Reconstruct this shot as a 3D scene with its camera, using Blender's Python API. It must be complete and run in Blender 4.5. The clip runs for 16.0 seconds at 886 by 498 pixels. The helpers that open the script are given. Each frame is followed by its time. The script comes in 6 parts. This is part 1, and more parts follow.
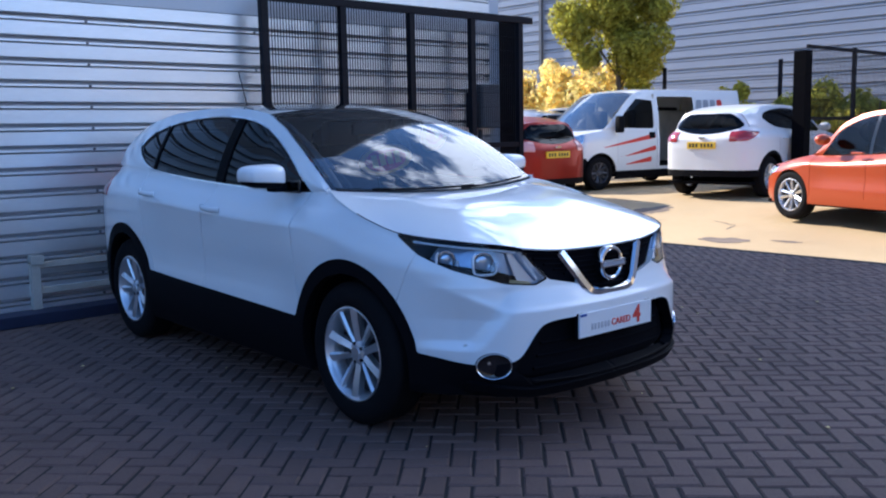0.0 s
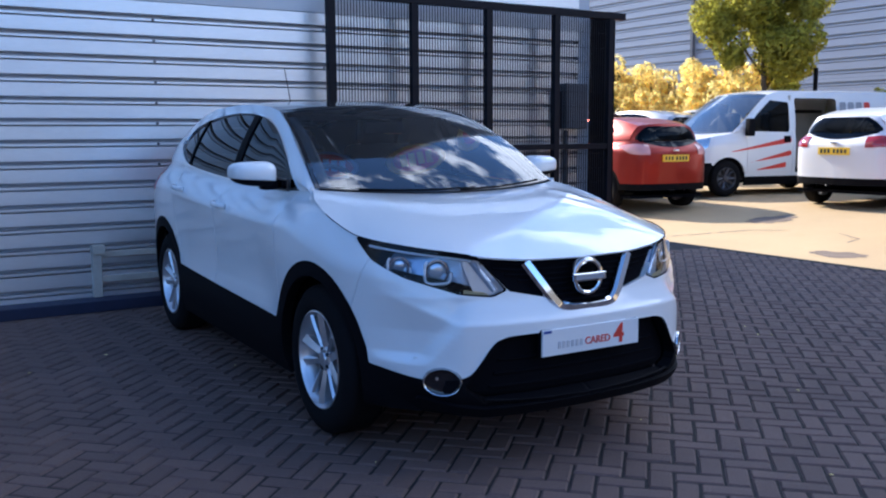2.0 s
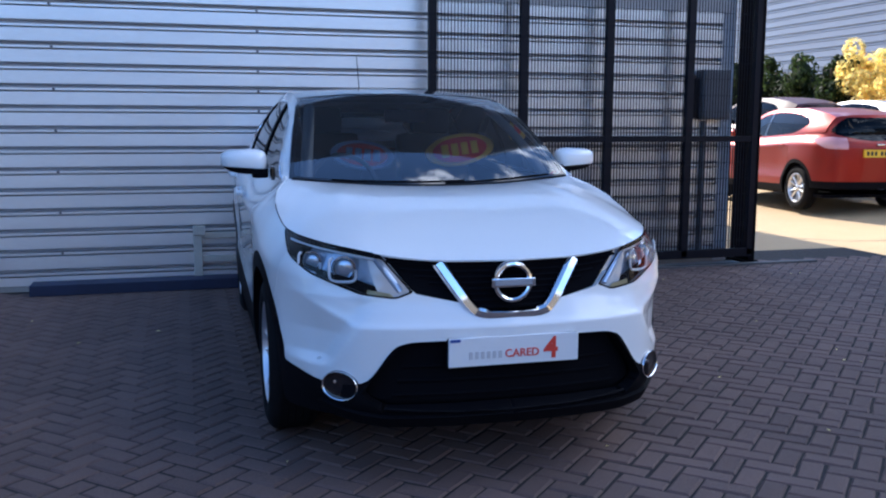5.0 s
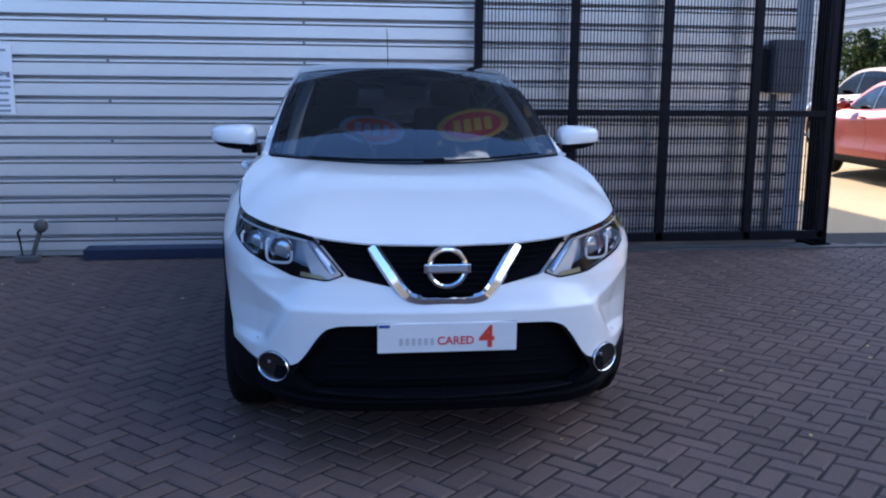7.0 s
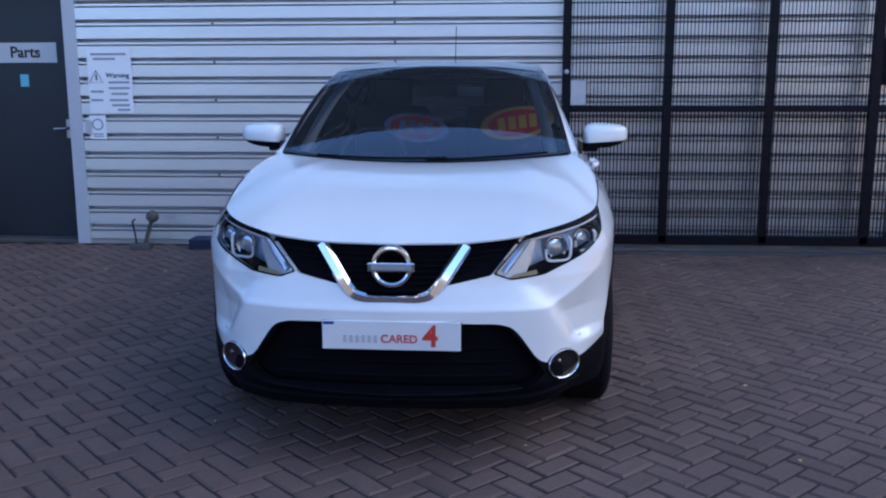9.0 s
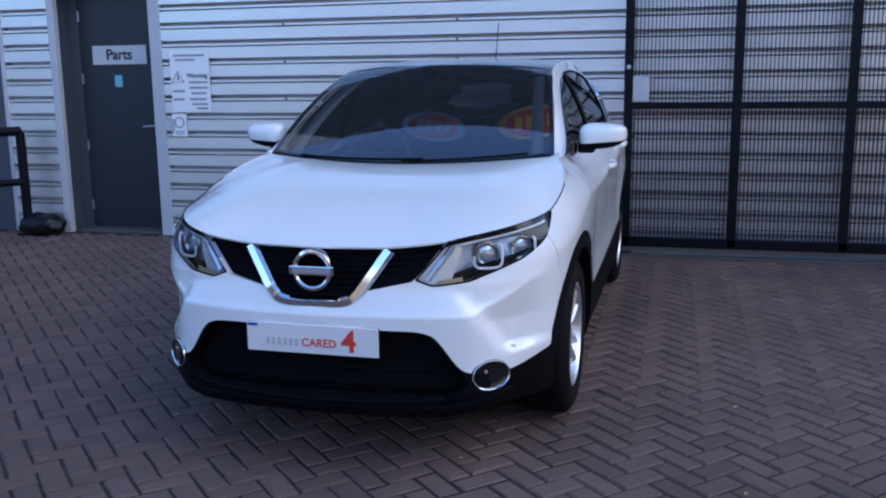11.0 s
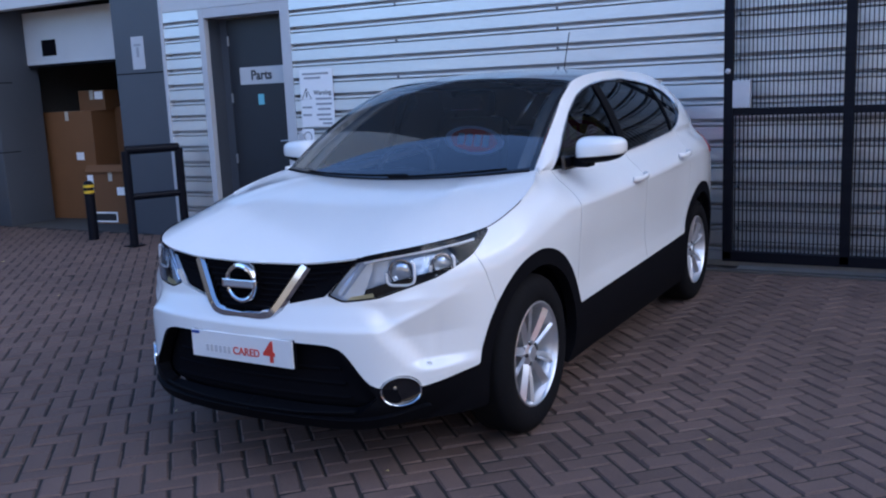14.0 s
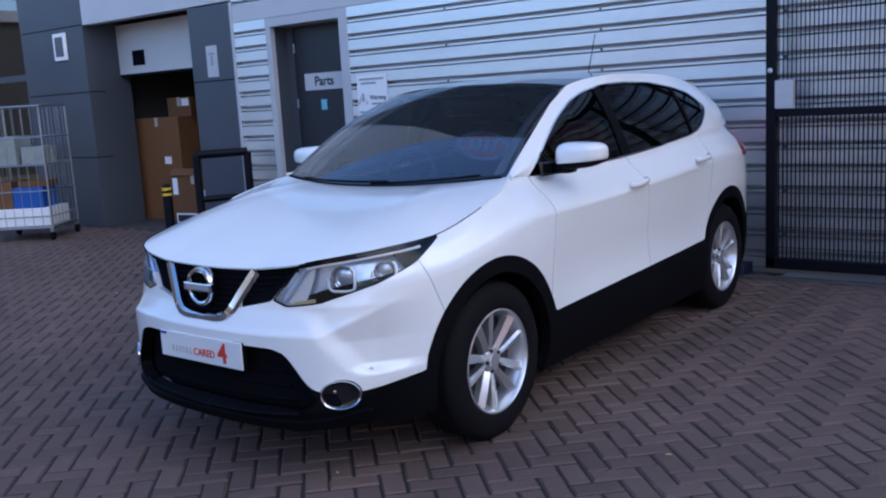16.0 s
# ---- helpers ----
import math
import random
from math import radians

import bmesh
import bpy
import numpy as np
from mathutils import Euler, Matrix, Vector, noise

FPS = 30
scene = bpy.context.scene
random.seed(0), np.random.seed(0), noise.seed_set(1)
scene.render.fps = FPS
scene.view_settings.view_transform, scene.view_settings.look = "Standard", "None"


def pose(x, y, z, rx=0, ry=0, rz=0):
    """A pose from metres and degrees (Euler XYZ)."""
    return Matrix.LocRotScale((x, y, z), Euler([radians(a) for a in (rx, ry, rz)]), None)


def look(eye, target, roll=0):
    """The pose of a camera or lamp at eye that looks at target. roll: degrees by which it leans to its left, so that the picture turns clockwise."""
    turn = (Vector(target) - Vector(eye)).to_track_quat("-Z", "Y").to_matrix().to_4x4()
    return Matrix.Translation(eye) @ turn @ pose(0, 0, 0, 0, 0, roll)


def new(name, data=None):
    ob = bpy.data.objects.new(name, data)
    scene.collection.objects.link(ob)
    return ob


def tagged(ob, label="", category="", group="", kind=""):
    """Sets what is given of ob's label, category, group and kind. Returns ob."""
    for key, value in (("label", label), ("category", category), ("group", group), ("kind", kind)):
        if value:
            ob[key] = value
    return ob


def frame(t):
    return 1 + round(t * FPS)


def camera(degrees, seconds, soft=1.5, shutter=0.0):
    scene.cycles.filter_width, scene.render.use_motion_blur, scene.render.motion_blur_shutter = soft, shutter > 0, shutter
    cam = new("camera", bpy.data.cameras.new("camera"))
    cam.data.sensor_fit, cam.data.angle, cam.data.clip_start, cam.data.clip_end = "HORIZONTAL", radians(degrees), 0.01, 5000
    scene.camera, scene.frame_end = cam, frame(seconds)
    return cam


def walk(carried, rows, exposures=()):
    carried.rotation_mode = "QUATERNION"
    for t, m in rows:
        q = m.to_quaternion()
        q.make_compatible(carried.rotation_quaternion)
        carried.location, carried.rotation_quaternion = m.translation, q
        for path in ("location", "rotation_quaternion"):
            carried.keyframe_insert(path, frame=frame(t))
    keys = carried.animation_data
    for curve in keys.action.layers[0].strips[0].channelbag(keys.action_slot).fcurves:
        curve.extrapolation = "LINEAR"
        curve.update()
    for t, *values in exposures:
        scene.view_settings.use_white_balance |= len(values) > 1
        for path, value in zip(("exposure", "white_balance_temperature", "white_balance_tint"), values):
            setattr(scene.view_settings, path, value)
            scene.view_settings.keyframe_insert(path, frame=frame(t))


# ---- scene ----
cam = camera(52.1, 16.0, 2.1)
PATH = [
    (0, (-3.314, -7.298, 1.387), (-1.998, -5.814, 1.129), -1.1),
    (0.5, (-3.1, -7.395, 1.375), (-1.847, -5.859, 1.115), -0.7),
    (1, (-2.89, -7.52, 1.387), (-1.729, -5.915, 1.111), 0.2),
    (1.5, (-2.725, -7.553, 1.367), (-1.599, -5.923, 1.091), -0.5),
    (2, (-2.489, -7.614, 1.37), (-1.45, -5.924, 1.117), -0.3),
    (2.5, (-2.315, -7.662, 1.378), (-1.349, -5.932, 1.107), -1.2),
    (3, (-2.035, -7.778, 1.371), (-1.146, -6.007, 1.103), -0.4),
    (3.5, (-1.816, -7.834, 1.379), (-1.023, -6.019, 1.105), 0.1),
    (4, (-1.605, -7.856, 1.366), (-0.901, -6.002, 1.103), -0.2),
    (6.5, (-0.643, -7.975, 1.408), (-0.305, -6.032, 1.078), 0.9),
    (7, (-0.469, -7.971, 1.425), (-0.196, -6.021, 1.076), 0.5),
    (7.5, (-0.193, -7.997, 1.417), (-0.02, -6.034, 1.075), 0.3),
    (8, (0.016, -8.002, 1.432), (0.071, -6.034, 1.077), 0.3),
    (10.5, (1.094, -7.864, 1.449), (0.69, -5.939, 1.088), -0.7),
    (11, (1.284, -7.765, 1.458), (0.793, -5.861, 1.089), -0.7),
    (11.5, (1.462, -7.752, 1.46), (0.902, -5.868, 1.09), -1.1),
    (12, (1.717, -7.693, 1.478), (1.024, -5.851, 1.121), -1.2),
    (12.5, (1.863, -7.621, 1.47), (1.083, -5.814, 1.113), -2.0),
    (13, (2.059, -7.498, 1.475), (1.217, -5.72, 1.115), -1.6),
    (13.5, (2.196, -7.429, 1.483), (1.309, -5.67, 1.14), -1.9),
    (14, (2.416, -7.346, 1.477), (1.438, -5.635, 1.134), -2.5),
    (14.5, (2.574, -7.282, 1.479), (1.527, -5.611, 1.146), -2.5),
    (15, (2.721, -7.18, 1.463), (1.621, -5.543, 1.127), -2.9),
    (15.5, (2.862, -7.093, 1.486), (1.688, -5.51, 1.15), -3.2),
    (16, (3.005, -6.993, 1.475), (1.803, -5.429, 1.146), -3.3),
]
walk(cam, [(t, look(eye, target, roll)) for t, eye, target, roll in PATH], [(0, 1.09, 5200, 12), (4, 1.17, 5270, 12), (8, 1.28, 5370, 13), (13, 1.28, 5550, 14.5), (16, 1.23, 5560, 15)])

# ---- daylight ----
SUN_TO = Vector((-0.196, 1.45, 1.0)).normalized()
world = bpy.data.worlds.new("sky")
scene.world = world
world.use_nodes = True
wn, wl = world.node_tree.nodes, world.node_tree.links
sky = wn.new("ShaderNodeTexSky")
sky.sky_type = 'NISHITA'
sky.sun_disc = False
sky.sun_elevation = math.asin(SUN_TO.z)
sky.sun_rotation = math.atan2(SUN_TO.x, SUN_TO.y)
sky.dust_density = 0.2
sky.ozone_density = 3.5
coord = wn.new("ShaderNodeTexCoord")
cloud_map = wn.new("ShaderNodeMapping")
cloud_map.inputs["Scale"].default_value = (1.0, 1.0, 2.6)
cloud_map.inputs["Location"].default_value = (-7.57, 5.62, -4.68)
cloud = wn.new("ShaderNodeTexNoise")
cloud.inputs["Scale"].default_value = 4.4
cloud.inputs["Detail"].default_value = 8
cloud.inputs["Roughness"].default_value = 0.62
cloud_edge = wn.new("ShaderNodeMapRange")
cloud_edge.inputs["From Min"].default_value = 0.665
cloud_edge.inputs["From Max"].default_value = 0.76
cloud_mix = wn.new("ShaderNodeMix")
cloud_mix.data_type = 'RGBA'
cloud_mix.inputs["B"].default_value = (12, 11.8, 11.8, 1)
wl.new(coord.outputs["Generated"], cloud_map.inputs["Vector"])
wl.new(cloud_map.outputs["Vector"], cloud.inputs["Vector"])
east = wn.new("ShaderNodeSeparateXYZ")
cover = wn.new("ShaderNodeMath")          # the cloud cover grows towards the east
cover.operation = 'MULTIPLY_ADD'
cover.inputs[1].default_value = 0.345
wl.new(coord.outputs["Generated"], east.inputs[0])
wl.new(east.outputs["X"], cover.inputs[0])
wl.new(cloud.outputs["Fac"], cover.inputs[2])
wl.new(cover.outputs[0], cloud_edge.inputs["Value"])
wl.new(cloud_edge.outputs["Result"], cloud_mix.inputs["Factor"])
wl.new(sky.outputs["Color"], cloud_mix.inputs["A"])
wl.new(cloud_mix.outputs["Result"], wn["Background"].inputs["Color"])
wn["Background"].inputs["Strength"].default_value = 0.135
sun = new("sun", bpy.data.lights.new("sun", "SUN"))
sun.data.energy = 4.3
sun.data.angle = radians(0.5)
sun.data.color = (1.0, 0.83, 0.60)
sun.matrix_world = look(SUN_TO * 60, (0, 0, 0))

# ---- materials ----


def material(name, colour, rough=0.5, metal=0.0, grain=0.0, scale=40.0, stain=0.0, stain_scale=2.0, bump=0.0, bump_scale=None,
             coat=0.0, spread=0.0, stretch=(1, 1, 1), spec=0.5, island=0.0, emit=0.0):
    """A Principled surface with fine grain, broad stains, relief and a change from piece to piece."""
    m = bpy.data.materials.new(name)
    m.use_nodes = True
    n, l = m.node_tree.nodes, m.node_tree.links
    b = n["Principled BSDF"]
    b.inputs["Base Color"].default_value = (*colour, 1)
    b.inputs["Roughness"].default_value = rough
    b.inputs["Metallic"].default_value = metal
    b.inputs["Coat Weight"].default_value = coat
    b.inputs["Coat Roughness"].default_value = 0.045
    b.inputs["Specular IOR Level"].default_value = spec
    if emit:
        b.inputs["Emission Color"].default_value = (*colour, 1)
        b.inputs["Emission Strength"].default_value = emit
    if not (grain or stain or bump or spread or island):
        return m
    tc = n.new("ShaderNodeTexCoord")
    mp = n.new("ShaderNodeMapping")
    mp.inputs["Scale"].default_value = stretch
    l.new(tc.outputs["Object"], mp.inputs["Vector"])

    def noise_tex(sc, detail):
        t = n.new("ShaderNodeTexNoise")
        t.inputs["Scale"].default_value = sc
        t.inputs["Detail"].default_value = detail
        l.new(mp.outputs["Vector"], t.inputs["Vector"])
        return t.outputs["Fac"]

    def maths(op, a, c):
        t = n.new("ShaderNodeMath")
        t.operation = op
        for i, s in enumerate((a, c)):
            if isinstance(s, (int, float)):
                t.inputs[i].default_value = s
            else:
                l.new(s, t.inputs[i])
        return t.outputs[0]

    value = 1.0
    for amount, sc, detail in ((grain, scale, 4), (stain, stain_scale, 6)):
        if amount:
            f = maths('ADD', maths('MULTIPLY', maths('SUBTRACT', noise_tex(sc, detail), 0.5), amount * 2), 1.0)
            value = maths('MULTIPLY', value, f)
    if spread:
        oi = n.new("ShaderNodeObjectInfo")
        f = maths('ADD', maths('MULTIPLY', maths('SUBTRACT', oi.outputs["Random"], 0.5), spread * 2), 1.0)
        value = maths('MULTIPLY', value, f)
    if island:
        ge = n.new("ShaderNodeNewGeometry")
        f = maths('ADD', maths('MULTIPLY', maths('SUBTRACT', ge.outputs["Random Per Island"], 0.5), island * 2), 1.0)
        value = maths('MULTIPLY', value, f)
    mix = n.new("ShaderNodeVectorMath")
    mix.operation = 'SCALE'
    mix.inputs[0].default_value = colour
    if not isinstance(value, float):
        l.new(value, mix.inputs["Scale"])
        l.new(mix.outputs["Vector"], b.inputs["Base Color"])
    if bump:
        bp = n.new("ShaderNodeBump")
        bp.inputs["Strength"].default_value = bump
        bp.inputs["Distance"].default_value = 0.01
        l.new(noise_tex(bump_scale or scale, 5), bp.inputs["Height"])
        l.new(bp.outputs["Normal"], b.inputs["Normal"])
    return m


def glass(name, tint, gloss_rough=0.0, ior=1.6):
    """A thin tinted pane: it lets light straight through and mirrors more at a slant."""
    m = bpy.data.materials.new(name)
    m.use_nodes = True
    n, l = m.node_tree.nodes, m.node_tree.links
    n.remove(n["Principled BSDF"])
    tr, gl, fr, mx = (n.new("ShaderNode" + k) for k in ("BsdfTransparent", "BsdfGlossy", "Fresnel", "MixShader"))
    tr.inputs["Color"].default_value = (*tint, 1)
    gl.inputs["Roughness"].default_value = gloss_rough
    gl.inputs["Color"].default_value = (0.95, 0.97, 1.0, 1)
    fr.inputs["IOR"].default_value = ior
    l.new(fr.outputs[0], mx.inputs[0])
    l.new(tr.outputs[0], mx.inputs[1])
    l.new(gl.outputs[0], mx.inputs[2])
    l.new(mx.outputs[0], n["Material Output"].inputs["Surface"])
    return m


def foliage(name, colour):
    """Thin leaves that vary from one to the next and let some sun through."""
    m = material(name, colour, 0.55, island=0.45, grain=0.2, scale=3)
    n, l = m.node_tree.nodes, m.node_tree.links
    tl, mx = n.new("ShaderNodeBsdfTranslucent"), n.new("ShaderNodeMixShader")
    source = n["Principled BSDF"].inputs["Base Color"].links[0].from_socket
    l.new(source, tl.inputs["Color"])
    mx.inputs[0].default_value = 0.66
    l.new(n["Principled BSDF"].outputs[0], mx.inputs[1])
    l.new(tl.outputs[0], mx.inputs[2])
    l.new(mx.outputs[0], n["Material Output"].inputs["Surface"])
    return m


M = dict(
    clad=material("silver_white_cladding", (0.78, 0.79, 0.80), 0.36, metal=0.75, grain=0.05, scale=30, stain=0.16, stain_scale=1.2, bump=0.04, stretch=(0.6, 1, 2.2)),
    trim=material("pale_trim", (0.50, 0.51, 0.54), 0.45, stain=0.1, grain=0.04),
    # shade inside the cladding grooves, put into a greyer colour
    groove=material("groove_shade_grey", (0.49, 0.50, 0.54), 0.6, grain=0.1, stain=0.2, stain_scale=3),
    # darkened so the unseen upper wall mirrors dimly in the windscreen
    upper_clad=material("dimmed_upper_cladding", (0.10, 0.105, 0.12), 0.5, grain=0.05, scale=30, stain=0.12, stain_scale=1.2),
    pillar=material("pillar_cloth", (0.20, 0.21, 0.22), 0.9, grain=0.05),
    fascia=material("pale_fascia", (0.55, 0.56, 0.58), 0.5, stain=0.08, grain=0.03),
    slate=material("slate_cladding", (0.066, 0.075, 0.094), 0.45, grain=0.08, scale=60, stain=0.15, stain_scale=1.5),
    door=material("door_paint", (0.014, 0.017, 0.025), 0.45, grain=0.06, stain=0.2, stain_scale=3, bump=0.02),
    black=material("black_steel", (0.004, 0.0045, 0.009), 0.5, spec=0.16, grain=0.2, scale=80, stain=0.2, bump=0.06),
    post_black=material("matt_black_steel", (0.0028, 0.0028, 0.0042), 0.85, spec=0.06, grain=0.2, scale=60),
    paver=material("block_paving", (0.142, 0.092, 0.076), 0.78, grain=0.42, scale=130, stain=0.42, stain_scale=0.8, bump=0.55, bump_scale=190, spread=0.15, island=0.14),
    bed=material("joint_sand", (0.022, 0.018, 0.016), 0.95, grain=0.3, scale=90, bump=0.4),
    # sun glare on the yard is put into this bright tan colour
    tarmac=material("worn_glare_tarmac", (0.52, 0.375, 0.20), 0.9, grain=0.18, scale=140, stain=0.22, stain_scale=0.5, bump=0.4, bump_scale=300),
    asphalt=material("dark_asphalt", (0.055, 0.053, 0.052), 0.9, grain=0.3, scale=120, stain=0.3, stain_scale=0.6, bump=0.4, bump_scale=300),
    blue=material("blue_timber", (0.010, 0.015, 0.045), 0.6, grain=0.25, stain=0.35, stain_scale=4, bump=0.2),
    card=material("cardboard", (0.17, 0.078, 0.030), 0.85, grain=0.08, scale=60, stain=0.12, stain_scale=3, spread=0.15),
    paper=material("paper", (0.90, 0.90, 0.91), 0.7, grain=0.03),
    ink=material("ink", (0.02, 0.02, 0.025), 0.7),
    pale_ink=material("pale_ink", (0.55, 0.55, 0.57), 0.7),
    grey_ink=material("grey_ink", (0.32, 0.33, 0.36), 0.7),
    red_ink=material("red_ink", (0.62, 0.05, 0.03), 0.6),
    blue_ink=material("blue_ink", (0.03, 0.07, 0.30), 0.6),
    cyan=material("cyan_sticker", (0.20, 0.54, 0.64), 0.5),
    yellow=material("yellow_film", (0.80, 0.52, 0.02), 0.5),
    paint=material("pearl_white_paint", (0.86, 0.87, 0.87), 0.30, coat=1.0, grain=0.012, scale=900),
    plastic=material("black_plastic", (0.0034, 0.0034, 0.0052), 0.66, spec=0.09, grain=0.15, scale=300, bump=0.08, bump_scale=500),
    gloss=material("gloss_black", (0.006, 0.006, 0.008), 0.08, coat=0.6),
    gap=material("gap_dark", (0.0050, 0.0050, 0.0070), 0.9, spec=0.05),
    chrome=material("chrome", (0.78, 0.79, 0.81), 0.07, metal=1.0),
    alloy=material("alloy", (0.74, 0.75, 0.78), 0.34, metal=0.85, grain=0.04),
    alloy_dark=material("alloy_pocket", (0.05, 0.05, 0.055), 0.5, metal=0.5),
    rubber=material("tyre_rubber", (0.0065, 0.0062, 0.0075), 0.85, spec=0.15, grain=0.25, scale=60, bump=0.15),
    steel=material("zinc_steel", (0.42, 0.43, 0.45), 0.38, metal=0.9, grain=0.1),
    lens=glass("clear_lens", (0.95, 0.96, 0.98), 0.0, 1.32),
    screen=glass("windscreen_glass", (0.80, 0.84, 0.86), 0.0, 2.0),
    tint=glass("tinted_glass", (0.05, 0.055, 0.062), 0.0, 1.26),
    wrap=material("stretch_film", (0.30, 0.33, 0.32), 0.3, grain=0.2, scale=20, stain=0.3, stain_scale=6, bump=0.3, bump_scale=15),
    sack=material("black_polythene", (0.006, 0.006, 0.008), 0.35, spec=0.3, bump=0.3, bump_scale=25),
    side_clear=glass("clear_side_glass", (0.42, 0.47, 0.44), 0.0, 1.4),
    shop=glass("shop_glass", (0.35, 0.40, 0.40), 0.0, 2.4),
    lamp_red=material("red_lens", (0.34, 0.012, 0.010), 0.12, coat=1.0),
    lamp_pale=material("pale_lens", (0.62, 0.30, 0.28), 0.15, coat=1.0),
    amber=material("amber_lens", (0.75, 0.25, 0.03), 0.15, coat=1.0),
    reflector=material("reflector", (0.75, 0.77, 0.80), 0.18, metal=0.9),
    lamp_dark=material("smoked_reflector", (0.46, 0.56, 0.72), 0.25, metal=0.5, bump=0.25, bump_scale=28),
    lamp_silver=material("silver_reflector", (0.68, 0.77, 0.90), 0.18, metal=0.6, bump=0.2, bump_scale=22),
    amber_dull=material("dull_amber", (0.40, 0.34, 0.18), 0.35, coat=0.4),
    lamp_glass=material("projector_glass", (0.58, 0.66, 0.76), 0.16, metal=0.7, coat=1.0),
    lamp_white=material("lamp_white", (0.88, 0.90, 0.93), 0.2, coat=0.6),
    trimcloth=material("seat_cloth", (0.022, 0.022, 0.026), 0.9, grain=0.2, scale=200, bump=0.2),
    dash=material("dashboard", (0.020, 0.021, 0.025), 0.6, bump=0.1, bump_scale=300),
    headliner=material("headliner", (0.42, 0.42, 0.41), 0.9, grain=0.05),
    plate=material("number_plate", (0.78, 0.79, 0.80), 0.35, grain=0.02),
    plate_yellow=material("yellow_plate", (0.85, 0.55, 0.03), 0.4),
    orange=material("orange_paint", (0.44, 0.062, 0.008), 0.35, metal=0.2, coat=0.5, grain=0.02, scale=700),
    crimson=material("red_paint", (0.27, 0.015, 0.005), 0.36, metal=0.55, coat=0.3, grain=0.02, scale=700),
    silver=material("silver_paint", (0.42, 0.43, 0.45), 0.3, metal=0.5, coat=1.0),
    navy=material("dark_paint", (0.02, 0.022, 0.03), 0.3, coat=1.0),
    far_clad=material("blue_grey_cladding", (0.265, 0.295, 0.365), 0.45, stain=0.1, stain_scale=0.3, grain=0.04),
    brick_far=material("brown_brick", (0.12, 0.11, 0.10), 0.85, grain=0.15, scale=20, stain=0.15, stain_scale=0.6),
    wheel_steel=material("dark_wheel_steel", (0.10, 0.10, 0.11), 0.45, metal=0.6, grain=0.1),
    bark=material("bark", (0.10, 0.075, 0.05), 0.9, grain=0.3, scale=20, bump=0.5),
    leaf=foliage("green_leaf", (0.46, 0.43, 0.06)),
    leaf_gold=foliage("golden_leaf", (0.95, 0.81, 0.31)),
    leaf_dark=foliage("dark_leaf", (0.035, 0.055, 0.015)),
    cream=material("cream_metal", (0.45, 0.42, 0.36), 0.6, grain=0.15, stain=0.3, stain_scale=5),
    grey_box=material("grey_enamel", (0.11, 0.115, 0.13), 0.5, stain=0.15, grain=0.05),
    concrete=material("concrete", (0.36, 0.34, 0.31), 0.9, grain=0.15, scale=70, stain=0.2, bump=0.3),
    blue_crate=material("blue_crate", (0.02, 0.10, 0.42), 0.45),
    # dark base colour stands in for the gloom inside the bay
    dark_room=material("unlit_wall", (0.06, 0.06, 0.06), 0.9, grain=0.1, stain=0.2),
    iron=material("cast_iron", (0.09, 0.085, 0.08), 0.7, grain=0.2, bump=0.3),
)

# ---- modelling kit ----


def curve(*pts):
    """A smooth curve through (x, y) pairs that never overshoots."""
    X, Y = np.array([p[0] for p in pts], float), np.array([p[1] for p in pts], float)
    h, d = np.diff(X), np.diff(Y) / np.diff(X)
    m = np.zeros(len(X))
    m[0], m[-1] = d[0], d[-1]
    for i in range(1, len(X) - 1):
        if d[i - 1] * d[i] > 0:
            w1, w2 = 2 * h[i] + h[i - 1], h[i] + 2 * h[i - 1]
            m[i] = (w1 + w2) / (w1 / d[i - 1] + w2 / d[i])

    def f(x):
        x = np.clip(np.asarray(x, float), X[0], X[-1])
        i = np.clip(np.searchsorted(X, x) - 1, 0, len(h) - 1)
        t = (x - X[i]) / h[i]
        return ((1 + 2 * t) * (1 - t) ** 2 * Y[i] + t * (1 - t) ** 2 * h[i] * m[i]
                + t * t * (3 - 2 * t) * Y[i + 1] + t * t * (t - 1) * h[i] * m[i + 1])
    return f


def poly_distance(pts, round_by=0.0):
    """The signed distance to a closed outline: below zero inside."""
    A = np.array(pts, float)
    B = np.roll(A, -1, 0)

    def f(a, b):
        a, b = np.asarray(a, float), np.asarray(b, float)
        best, inside = np.full(a.shape, 1e9), np.zeros(a.shape, bool)
        for p, q in zip(A, B):
            e = q - p
            t = np.clip(((a - p[0]) * e[0] + (b - p[1]) * e[1]) / (e @ e), 0, 1)
            best = np.minimum(best, np.hypot(a - p[0] - t * e[0], b - p[1] - t * e[1]))
            crosses = (p[1] > b) != (q[1] > b)
            with np.errstate(divide="ignore", invalid="ignore"):
                inside ^= crosses & (a < (q[0] - p[0]) * (b - p[1]) / (q[1] - p[1] if q[1] != p[1] else 1e-9) + p[0])
        return np.where(inside, -best, best) - round_by
    return f


